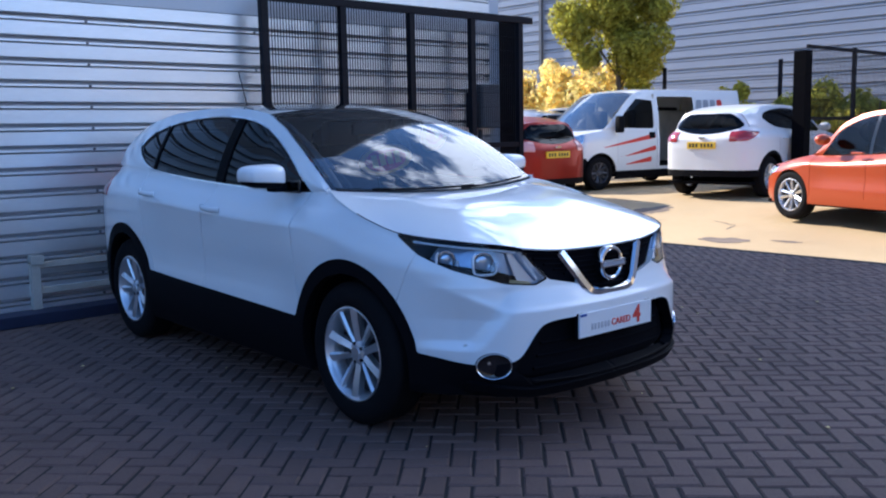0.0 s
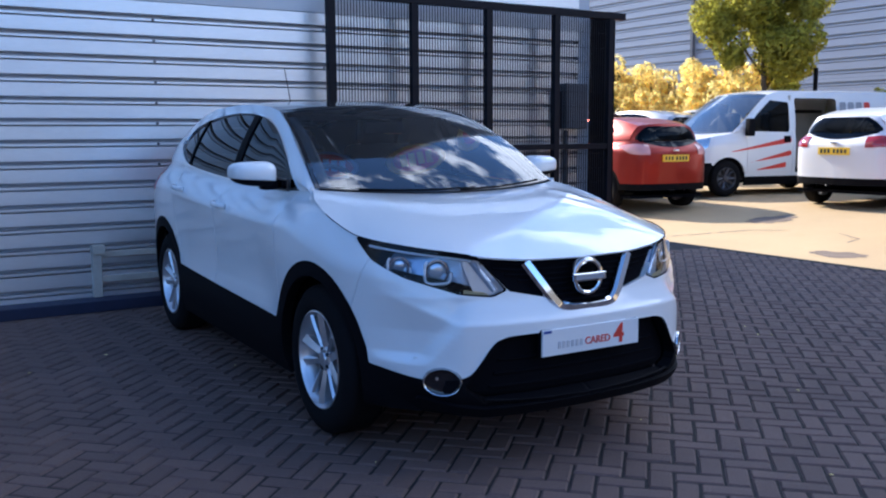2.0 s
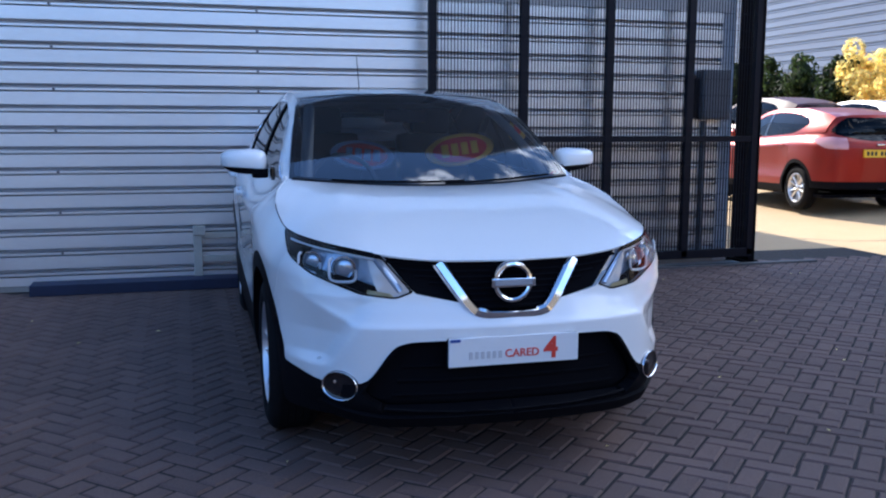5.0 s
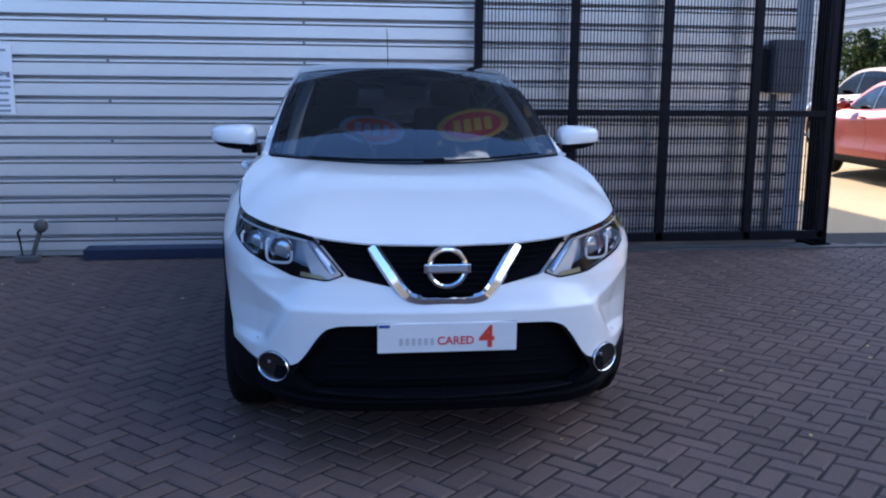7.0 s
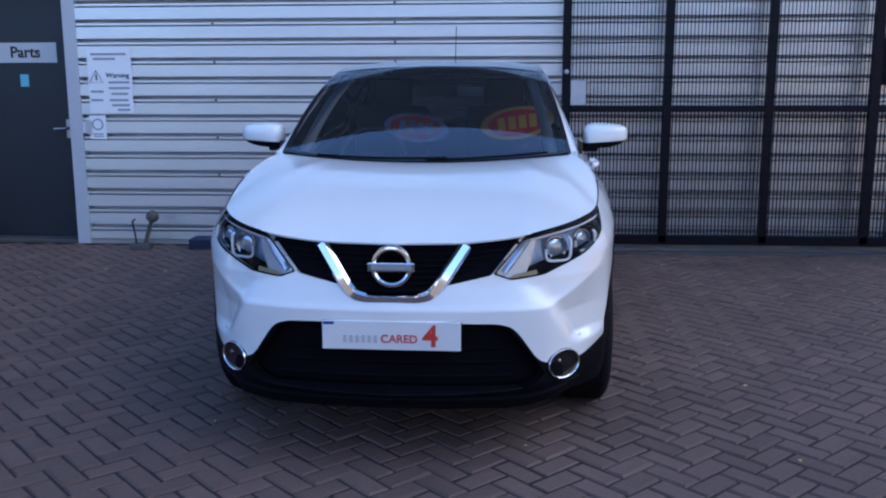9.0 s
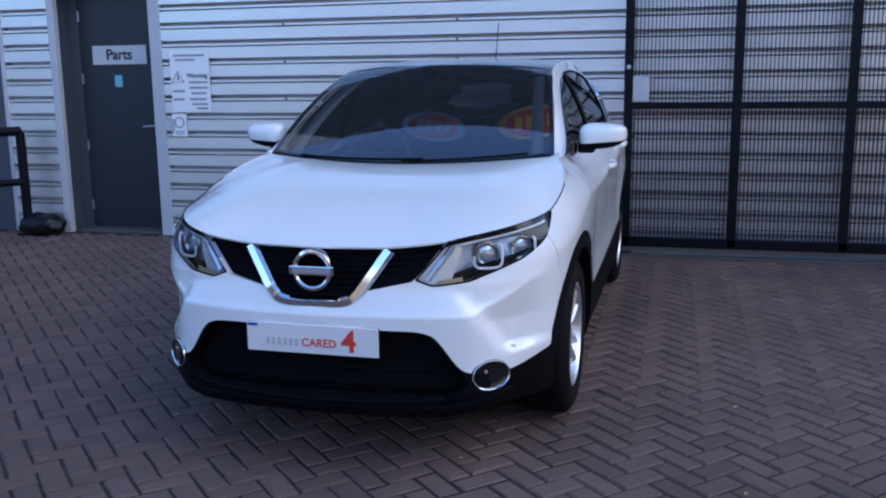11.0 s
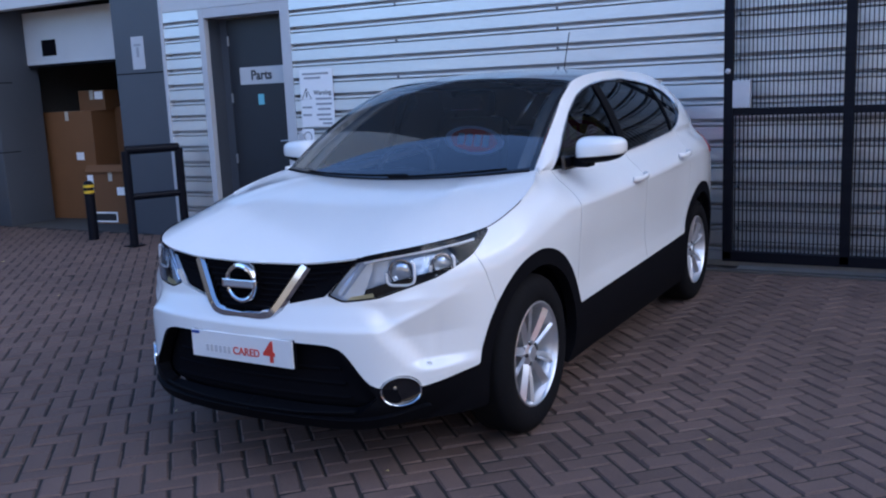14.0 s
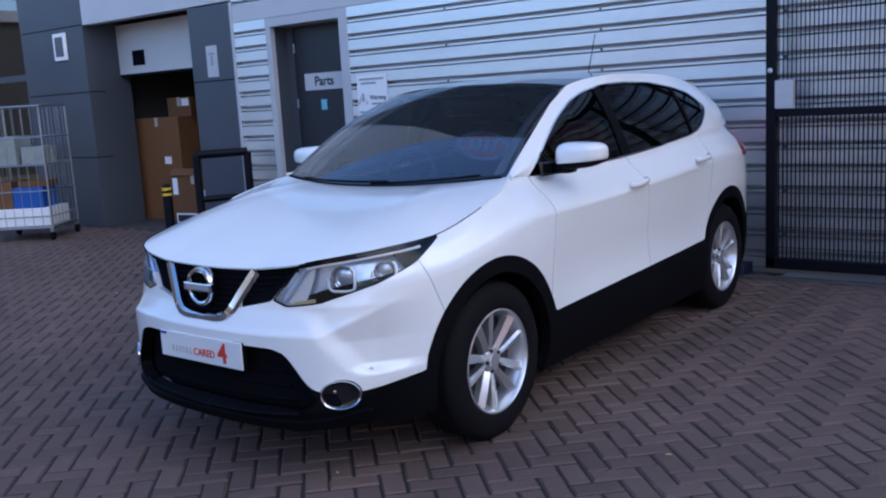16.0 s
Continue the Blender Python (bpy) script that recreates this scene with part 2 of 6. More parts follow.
class Sheet:
    """A curved sheet of polygons whose corners keep their own sheet coordinates (s, v) beside x, y, z, and their normals."""

    def __init__(self, data, polys):
        self.data, self.polys = data, polys

    @classmethod
    def grid(cls, fn, S, V):
        s, v = np.meshgrid(np.asarray(S, float), np.asarray(V, float), indexing="ij")
        P = np.stack(fn(s, v), -1)
        n = np.cross(np.gradient(P, axis=0), np.gradient(P, axis=1))
        n /= np.maximum(np.linalg.norm(n, axis=-1, keepdims=True), 1e-9)
        turned = float(np.sum(n * (P - np.array((0, 1.3, 0.75))))) < 0      # normals look away from the middle of the car
        if turned:
            n = -n
        data = np.concatenate([s[..., None], v[..., None], P, n], -1).reshape(-1, 8)
        a, b = s.shape
        polys = [(i * b + j, (i + 1) * b + j, (i + 1) * b + j + 1, i * b + j + 1) for i in range(a - 1) for j in range(b - 1)]
        return cls(data, [q[::-1] for q in polys] if turned else polys)

    def split(self, f):
        """The parts where f(s, v, x, y, z) is below and above zero."""
        val = f(*self.data[:, :5].T)
        val = np.where(np.abs(val) < 1e-6, 1e-6, val)
        extra, made, lo, hi = [], {}, [], []
        base = len(self.data)
        for p in self.polys:
            side = [val[i] < 0 for i in p]
            if all(side):
                lo.append(p)
            elif not any(side):
                hi.append(p)
            else:
                A, B = [], []
                for k, i in enumerate(p):
                    j = p[(k + 1) % len(p)]
                    (A if side[k] else B).append(i)
                    if side[k] != (val[j] < 0):
                        key = (min(i, j), max(i, j))
                        if key not in made:
                            t = val[i] / (val[i] - val[j])
                            extra.append(self.data[i] * (1 - t) + self.data[j] * t)
                            made[key] = base + len(extra) - 1
                        A.append(made[key])
                        B.append(made[key])
                if len(A) > 2:
                    lo.append(tuple(A))
                if len(B) > 2:
                    hi.append(tuple(B))
        data = np.concatenate([self.data, np.array(extra)]) if extra else self.data
        return Sheet(data, lo), Sheet(data, hi)

    def keep(self, f):
        return self.split(f)[0]

    def drop(self, f):
        return self.split(f)[1]

    def slit(self, f, width=0.006):
        """Both sides of the line where f is zero, with a gap along it."""
        a, rest = self.split(lambda *q: f(*q) + width / 2)
        return a, rest.split(lambda *q: f(*q) - width / 2)[1]


def sheet_mesh(name, sheets, mat, both=True, side=1, rim=0.0, out=0.0, smooth=True):
    """One mesh of sheets; both: with its mirror image across x = 0; side -1: the mirror image alone; rim: turned-in edge; out: moved along its normal."""
    bm = bmesh.new()
    for sh in sheets:
        for sx in ((1, -1) if both else (side,)):
            ids = {}
            for p in sh.polys:
                q = []
                for i in p:
                    if i not in ids:
                        d = sh.data[i]
                        c = d[2:5] + d[5:8] * out
                        ids[i] = bm.verts.new((c[0] * sx, c[1], c[2]))
                    if ids[i] not in q:
                        q.append(ids[i])
                if len(q) > 2:
                    try:
                        bm.faces.new(q if sx > 0 else q[::-1])
                    except ValueError:
                        pass
    if both:
        bmesh.ops.remove_doubles(bm, verts=[v for v in bm.verts if abs(v.co.x) < 1e-4], dist=2e-4)
    bm.normal_update()
    for f in bm.faces:
        f.smooth = smooth
    if rim:
        normal = {v: v.normal.copy() for v in bm.verts}
        edges = [e for e in bm.edges if e.is_boundary]
        r = bmesh.ops.extrude_edge_only(bm, edges=edges)
        for v in r["geom"]:
            if isinstance(v, bmesh.types.BMVert):
                near = min((e.other_vert(v) for e in v.link_edges if e.other_vert(v) in normal), key=lambda w: (w.co - v.co).length, default=None)
                if near:
                    v.co -= normal[near] * rim
        for e in edges:
            e.smooth = False
    me = bpy.data.meshes.new(name)
    bm.to_mesh(me)
    bm.free()
    me.materials.append(mat)
    return me


def put(name, me, parent=None, label="", at=None):
    ob = new(name, me)
    if at is not None:
        ob.matrix_world = at
    if parent is not None:
        ob.parent = parent
    return tagged(ob, label)


def part(name, bm, mat, parent=None, label="", at=None, smooth=None):
    """Links a bmesh as one mesh object, under a thing or a part."""
    me = bpy.data.meshes.new(name)
    bmesh.ops.recalc_face_normals(bm, faces=bm.faces)
    if smooth is not None:
        for f in bm.faces:
            f.smooth = True
        for e in bm.edges:
            e.smooth = len(e.link_faces) == 2 and e.calc_face_angle(0) < radians(smooth)
    bm.to_mesh(me)
    bm.free()
    me.materials.append(mat)
    return put(name, me, parent, label, at)


def thing(name, label, category, at=None, group="", kind=""):
    return tagged(put(name, None, at=at), label, category, group, kind)


def add_box(bm, x0, x1, y0, y1, z0, z1, bevel=0.0, m=None):
    new_bm = bmesh.new()
    r = bmesh.ops.create_cube(new_bm, size=1)
    for v in r["verts"]:
        v.co = Vector(((x0 + x1) / 2 + v.co.x * (x1 - x0), (y0 + y1) / 2 + v.co.y * (y1 - y0), (z0 + z1) / 2 + v.co.z * (z1 - z0)))
    if bevel:
        bmesh.ops.bevel(new_bm, geom=new_bm.edges, offset=bevel, segments=2, profile=0.6, affect='EDGES')
    if m is not None:
        bmesh.ops.transform(new_bm, matrix=m, verts=new_bm.verts)
    me = bpy.data.meshes.new("tmp")
    new_bm.to_mesh(me)
    new_bm.free()
    bm.from_mesh(me)
    bpy.data.meshes.remove(me)
    return bm


def box(x0, x1, y0, y1, z0, z1, bevel=0.0, m=None):
    return add_box(bmesh.new(), x0, x1, y0, y1, z0, z1, bevel, m)


def lathe(bm, prof, n=32, m=None, cap=False):
    """Turns (radius, along) pairs round the x axis."""
    rings = []
    for r, a in prof:
        rings.append([bm.verts.new((m or Matrix()) @ Vector((a, r * math.cos(2 * math.pi * k / n), r * math.sin(2 * math.pi * k / n)))) for k in range(n)])
    for A, B in zip(rings, rings[1:]):
        for k in range(n):
            bm.faces.new((A[k], A[(k + 1) % n], B[(k + 1) % n], B[k]))
    if cap:
        bm.faces.new(rings[0][::-1])
        bm.faces.new(rings[-1])
    return bm


def tube(bm, pts, r, n=8, closed=False, rz=None):
    """A round bar along points (rz: its second radius)."""
    pts = [Vector(p) for p in pts]
    rings = []
    last = None
    for i, p in enumerate(pts):
        a = pts[i - 1] if i or closed else p
        b = pts[(i + 1) % len(pts)] if i + 1 < len(pts) or closed else p
        d = (b - a).normalized()
        ref = last or (Vector((0, 0, 1)) if abs(d.z) < 0.9 else Vector((1, 0, 0)))
        u = (ref - d * ref.dot(d)).normalized()
        last = u
        w = d.cross(u)
        rings.append([bm.verts.new(p + u * (rz or r) * math.cos(2 * math.pi * k / n) + w * r * math.sin(2 * math.pi * k / n)) for k in range(n)])
    pairs = list(zip(rings, rings[1:])) + ([(rings[-1], rings[0])] if closed else [])
    for A, B in pairs:
        for k in range(n):
            bm.faces.new((A[k], A[(k + 1) % n], B[(k + 1) % n], B[k]))
    if not closed:
        bm.faces.new(rings[0][::-1])
        bm.faces.new(rings[-1])
    return bm


def text_mesh(body, size, mat, m, thick=0.0015, name="lettering", parent=None, label="", bold=0.0):
    """Lettering in the built-in font, centred at m, as a mesh."""
    cu = bpy.data.curves.new("text", "FONT")
    cu.body, cu.size, cu.extrude, cu.align_x, cu.align_y = body, size, thick, 'CENTER', 'CENTER'
    cu.offset = bold
    ob = bpy.data.objects.new("text", cu)
    scene.collection.objects.link(ob)
    me = bpy.data.meshes.new_from_object(ob.evaluated_get(bpy.context.evaluated_depsgraph_get()))
    bpy.data.objects.remove(ob)
    bpy.data.curves.remove(cu)
    me.transform(m)
    me.materials.clear()
    me.materials.append(mat)
    return put(name, me, parent, label)


FACE = pose(0, 0, 0, 90, 0, 0)          # upright, read from the side of -y


def rise_at(x):
    """The height of the yard beyond the gateway, which climbs gently."""
    t = min(max((x - 7.0) / 4.2, 0), 1)
    return .21 * t * t * (3 - 2 * t) - .012

# ---- cars ----


def shell(plan, front, side, wing, top_z, top_d, rise, rail_x, rail_z, cowl, header, roof, tail_y, corner, nose=1.9, fine=1.0, cheek=0.0, crease_lift=0.0):
    """The skin of one half of a car, nose towards -y, front axle at y = 0, as sheets. s is the way along the outline from the nose."""
    pts = np.array(plan, float)
    arc = np.concatenate([[0], np.cumsum(np.hypot(*np.diff(pts, axis=0).T))])
    px, py = curve(*zip(arc, pts[:, 0])), curve(*zip(arc, pts[:, 1]))
    S_end = arc[-1]
    dense = np.linspace(0, S_end, 1500)
    dx, dy = np.gradient(px(dense), dense), np.gradient(py(dense), dense)
    dx[0], dy[0], dx[-1], dy[-1] = 1, 0, -1, 0
    ln = np.hypot(dx, dy)
    NX, NY = dy / ln, -dx / ln
    s_side = float(np.interp(corner, py(dense), dense))           # where the nose has become the flank
    tz, td = curve(*top_z), curve(*top_d)
    F, D, WG = curve(*front), curve(*side), curve(*wing)

    def lower(s, v):
        y0 = py(s)
        z_top, z_low = tz(y0 * 0 + s), 0.20
        z = z_low + (z_top - z_low) * v
        w = np.clip((s - 0.62) / (s_side - 0.62), 0, 1)
        w = w * w * (3 - 2 * w)
        zq = z - rise(y0) * np.clip((z - 0.6) / 0.5, 0, 1.4)
        h1, h2 = np.clip((y0 - .25) / .5, 0, 1), np.clip((2.55 - y0) / .5, 0, 1)
        hollow = h1 * h1 * (3 - 2 * h1) * h2 * h2 * (3 - 2 * h2)
        flank = WG(zq) * (1 - hollow) + D(zq) * hollow
        d = F(z - crease_lift * np.clip((s - .62) / .45, 0, 1)) * (1 - w) + flank * w
        # hollow bumper cheek behind a crease, with a ledge below
        crease = s - (.735 - (z - .44) * .86)
        hollow = np.clip(crease / .085, 0, 1) * np.clip((1.06 - s) / .22, 0, 1) * np.clip((z - .445) / .035, 0, 1) * np.clip((.715 - z) / .14, 0, 1)
        d = d + cheek * hollow
        k = np.clip((v - 0.80) / 0.20, 0, 1) ** 1.6
        d = d * (1 - k) + td(s) * k
        a, b = np.interp(s, dense, NX), np.interp(s, dense, NY)
        return px(s) - a * d, y0 - b * d, z

    sh = {}
    sh["s_of_y"] = lambda y: float(np.interp(y, py(dense)[150:], dense[150:]))
    sh["py"], sh["px"], sh["S"] = py, px, S_end
    nS = int(300 * fine)
    S_grid = np.linspace(0, S_end, nS)
    V_grid = np.linspace(0, 1, int(100 * fine))
    sh["lower"] = Sheet.grid(lower, S_grid, V_grid)

    def edge(s):
        return np.array(lower(np.atleast_1d(s), np.ones(np.size(s))))

    # bonnet: lines that fan from its edge back to the cowl
    cx, cy0, cy1, cz0, cz1 = cowl
    s_cowl = sh["s_of_y"](cy1)
    s_cor = sh["s_of_y"](corner + 0.1)
    fan = curve((0, 0), (s_cor, 0.80), (s_cowl, 1))

    def cowl_at(g):
        return g * cx, cy0 + (cy1 - cy0) * g ** 2, cz0 + (cz1 - cz0) * g ** 2

    def bonnet(s, b):
        e = np.array(lower(s, np.ones_like(s)))
        g = fan(s)
        c = np.array(cowl_at(g))
        w = np.clip((s - 0.5) / (s_cowl - 0.5), 0, 1)
        power = nose * (1 - w) + 1.25 * w
        x, y = e[0] + (c[0] - e[0]) * b, e[1] + (c[1] - e[1]) * b
        z = e[2] + (c[2] - e[2]) * (1 - (1 - b) ** power)
        hump = np.clip((b - .12) / .5, 0, 1) ** 2 * np.clip((1 - b) / .35, 0, 1)
        ridge = np.exp(-((g - 0.62) / 0.065) ** 2) * 0.007 * hump
        dip = -np.exp(-((g - 0.80) / 0.09) ** 2) * 0.003 * hump
        return x, y, z + ridge + dip

    sh["bonnet"] = Sheet.grid(bonnet, np.linspace(0, s_cowl, int(110 * fine)), np.linspace(0, 1, int(40 * fine)))

    # windscreen
    hx, hy0, hy1, hz0, hz1 = header
    def screen(g, v):
        a = np.array(cowl_at(g))
        b = np.array((g * hx, hy0 + (hy1 - hy0) * g ** 2, hz0 + (hz1 - hz0) * g ** 2))
        p = a + (b - a) * v
        bow = 0.16 * v * (1 - v)
        return p[0], p[1] - bow * 0.45, p[2] + bow * 0.9
    sh["screen"] = Sheet.grid(screen, np.linspace(0, 1, int(40 * fine)), np.linspace(0, 1, int(30 * fine)))

    # upper flank: pillars and side windows
    rx, rz = curve(*rail_x), curve(*rail_z)
    flank_s = dense[(dense > s_side * 0.8) & (py(dense) < tail_y + 0.06)]
    flank_y = py(flank_s)

    def upper(y, v):
        s = np.interp(y, flank_y, flank_s)
        b = np.array(lower(s, np.ones_like(s)))
        x = b[0] + (rx(y) - b[0]) * v + 0.10 * v * (1 - v)
        return x, b[1] + (y - b[1]) * 1.0, b[2] + (np.maximum(rz(y), b[2]) - b[2]) * v
    sh["upper"] = Sheet.grid(upper, np.linspace(cy1, tail_y, int(190 * fine)), np.linspace(0, 1, int(36 * fine)))

    # roof
    rc = curve(*roof)
    def roof_at(y, q):
        yy = y + (hy0 - hy1) * (1 - q ** 2) * np.clip(1 - (y - hy1) / 0.8, 0, 1) + 0.06 * (1 - q ** 2) * np.clip((y - tail_y + 0.5) / 0.5, 0, 1)
        return q * rx(y), yy, rz(y) + (rc(yy) - rz(y)) * (1 - q ** 2.4)
    sh["roof"] = Sheet.grid(roof_at, np.linspace(hy1, tail_y, int(80 * fine)), np.linspace(0, 1, int(24 * fine)))

    # tail: from the roof's rear edge down to the body
    s_tail = float(np.interp(tail_y, flank_y, flank_s))
    def tail(q, v):
        s = S_end - (S_end - s_tail) * q
        b = np.array(lower(s, np.ones_like(s)))
        a = np.array(roof_at(np.full_like(q, tail_y), q))
        p = a + (b - a) * v
        return p[0], p[1] + 0.10 * v * (1 - v), p[2]
    sh["tail"] = Sheet.grid(tail, np.linspace(0, 1, int(40 * fine)), np.linspace(0, 1, int(30 * fine)))
    sh["lower_at"], sh["upper_at"], sh["screen_at"], sh["edge"], sh["roof_at"], sh["bonnet_at"] = lower, upper, screen, edge, roof_at, bonnet
    return sh


def crossover(fine=1.0, low=0.0, cheek=.036):
    plan = [(0, -.885), (.2, -.877), (.4, -.850), (.57, -.795), (.68, -.700), (.775, -.560), (.835, -.420), (.872, -.250), (.893, 0), (.900, .4),
            (.903, 1.2), (.900, 2.2), (.893, 2.65), (.86, 3.02), (.78, 3.26), (.6, 3.41), (.3, 3.455), (0, 3.465)]
    return shell(
        plan,
        front=[(.18, .08), (.25, .03), (.33, .0), (.45, .0), (.58, -.001), (.610, -.001), (.617, .003), (.626, .010), (.643, .019), (.665, .029), (.70, .043), (.75, .052), (.80, .056), (.85, .06), (.95, .09)],
        side=[(.18, .06), (.30, .02), (.40, .006), (.47, .004), (.53, .012), (.59, .021), (.66, .024), (.78, .017), (.89, .009), (.915, .006), (.926, .000), (.940, .001), (.97, .009), (1.0, .022), (1.05, .065), (1.12, .14)],
        wing=[(.18, .05), (.30, .015), (.45, .006), (.60, .003), (.72, .001), (.80, 0), (.88, .004), (.95, .010), (1.0, .025), (1.05, .07), (1.12, .14)],
        top_z=[(s, z - low) for s, z in ((0, .852), (.26, .856), (.42, .868), (.62, .892), (.90, .915), (1.17, .937), (1.40, .99), (1.65, 1.058), (1.84, 1.096), (1.98, 1.088), (2.2, 1.081),
               (2.9, 1.10), (3.7, 1.155), (4.3, 1.19), (4.75, 1.19), (5.5, 1.16))],
        top_d=[(0, .060), (.42, .062), (.62, .065), (.90, .068), (1.17, .070), (1.40, .076), (1.65, .112), (1.84, .168), (2.05, .163), (2.45, .145), (2.9, .125), (3.7, .115), (4.3, .125), (4.6, .15), (4.75, .165), (5.5, .18)],
        rise=curve((-1, 0), (.6, 0), (2.6, .075), (3.5, .08)),
        rail_x=[(.345, .718), (.70, .665), (1.13, .592), (1.6, .578), (2.2, .570), (2.8, .545), (3.2, .52)],
        rail_z=[(.345, 1.102 - low), (.55, 1.225 - low * .6), (.80, 1.363), (1.0, 1.458), (1.13, 1.500), (1.4, 1.537), (1.8, 1.554), (2.3, 1.542), (2.8, 1.488), (3.2, 1.40)],
        cowl=(.718, .192, .345, 1.069 - low, 1.102 - low), header=(.592, 1.05, 1.13, 1.535, 1.50),
        roof=[(1.0, 1.527), (1.3, 1.563), (1.8, 1.582), (2.3, 1.57), (2.8, 1.515), (3.3, 1.43)],
        tail_y=3.12, corner=-.42, fine=fine, cheek=cheek, crease_lift=.17)


def make_wheel(name, parent, at, radius=.345, rim=.222, width=.215, spokes=5, alloy=True, fine=48):
    """A wheel whose outer face looks along +x."""
    w = put(name, None, parent)
    face = M["alloy"] if alloy else M["wheel_steel"]
    w.matrix_local = at
    bm = bmesh.new()
    h = width / 2
    prof = [(rim - .004, h - .020), (rim + .012, h - .004), (rim + .03, h + .002), (rim + .07, h + .004), (radius - .028, h - .006), (radius - .008, h - .022), (radius, h - .04)]
    tread = []
    for k in range(4):
        a = h - .045 - k * (width - .09) / 4
        tread += [(radius, a), (radius, a - .030), (radius - .008, a - .034), (radius - .008, a - .040)]
    prof = prof + tread + [(r, -a) for r, a in prof[::-1]]
    lathe(bm, prof, fine)
    part("tyre", bm, M["rubber"], w, smooth=45)
    bm = bmesh.new()
    lathe(bm, [(rim + .006, h - .012), (rim + .006, h - .006), (rim, h - .004), (rim - .005, h - .010), (rim - .010, h - .030)], fine)
    part("rim", bm, face, w, smooth=40)
    bm = bmesh.new()
    lathe(bm, [(rim - .010, h - .030), (rim - .020, h - .05), (rim - .03, -h + .03), (rim - .004, -h + .01)], fine)
    part("rim_barrel", bm, face if alloy else M["alloy_dark"], w, smooth=40)
    bm = bmesh.new()
    lathe(bm, [(rim - .028, h - .09), (.02, h - .095)], 24)
    part("rim_back", bm, M["alloy_dark"], w)
    for k in range(spokes):
        bm = bmesh.new()
        for lean in (-1, 1):
            inner, outer = .036, rim - .006
            rows = []
            for q in range(7):
                t = q / 6
                r = inner + (outer - inner) * t
                mid = lean * (.015 + .044 * t)
                half = .0140 + .0095 * t
                x = h - .016 - .022 * (1 - t) ** 1.5
                crest = mid - lean * half * .55          # the high edge runs along the inner side of each pair
                rows.append([bm.verts.new((x - .012, mid - half, r)), bm.verts.new((x, crest, r)), bm.verts.new((x - .016 if lean > 0 else x - .012, mid + half, r)),
                             bm.verts.new((x - .050, mid + half * .7, r)), bm.verts.new((x - .050, mid - half * .7, r))])
            for A, B in zip(rows, rows[1:]):
                for j in range(5):
                    bm.faces.new((A[j], A[(j + 1) % 5], B[(j + 1) % 5], B[j]))
            bm.faces.new(rows[0][::-1])
            bm.faces.new(rows[-1])
        bmesh.ops.rotate(bm, verts=bm.verts, matrix=Matrix.Rotation(2 * math.pi * k / spokes + .3, 3, 'X'))
        part("spoke", bm, face, w, smooth=18)
    bm = bmesh.new()
    lathe(bm, [(.058, h - .06), (.056, h - .040), (.046, h - .034), (.034, h - .032), (.031, h - .025), (.001, h - .023)], 24)
    part("hub_cap", bm, face, w, smooth=40)
    for k in range(5):
        bm = bmesh.new()
        a = 2 * math.pi * (k + .5) / 5
        lathe(bm, [(.009, h - .04), (.009, h - .030), (.001, h - .029)], 8, Matrix.Translation((0, .047 * math.cos(a), .047 * math.sin(a))))
        part("wheel_nut", bm, M["alloy_dark"], w)
    return w


def window_outline(low=0.0):
    pts = [(.485, 1.080 - low), (1.0, 1.093 - low), (1.6, 1.117 - low), (2.2, 1.157 - low), (2.42, 1.185 - low), (2.60, 1.255), (2.70, 1.318), (2.62, 1.395), (2.40, 1.452), (2.0, 1.494),
            (1.6, 1.500), (1.23, 1.466), (.99, 1.391), (.745, 1.266), (.585, 1.157 - low)]
    sharp = {0, 6}                        # the front foot and the kick-up at the rear stay corners
    for _ in range(3):
        out, kept = [], set()
        for k, p in enumerate(pts):
            a, b = pts[k - 1], pts[(k + 1) % len(pts)]
            if k in sharp:
                kept.add(len(out))
                out.append(p)
            else:
                out += [(p[0] * .75 + a[0] * .25, p[1] * .75 + a[1] * .25), (p[0] * .75 + b[0] * .25, p[1] * .75 + b[1] * .25)]
        pts, sharp = out, kept
    return pts


# colours of the ovals that stand in for windscreen reflections
M["board_red"] = material("board_red", (0.70, 0.04, 0.04), 0.7)
M["board_blue"] = material("board_blue", (0.45, 0.56, 0.92), 0.7)
M["board_yellow"] = material("board_yellow", (0.80, 0.50, 0.07), 0.7)


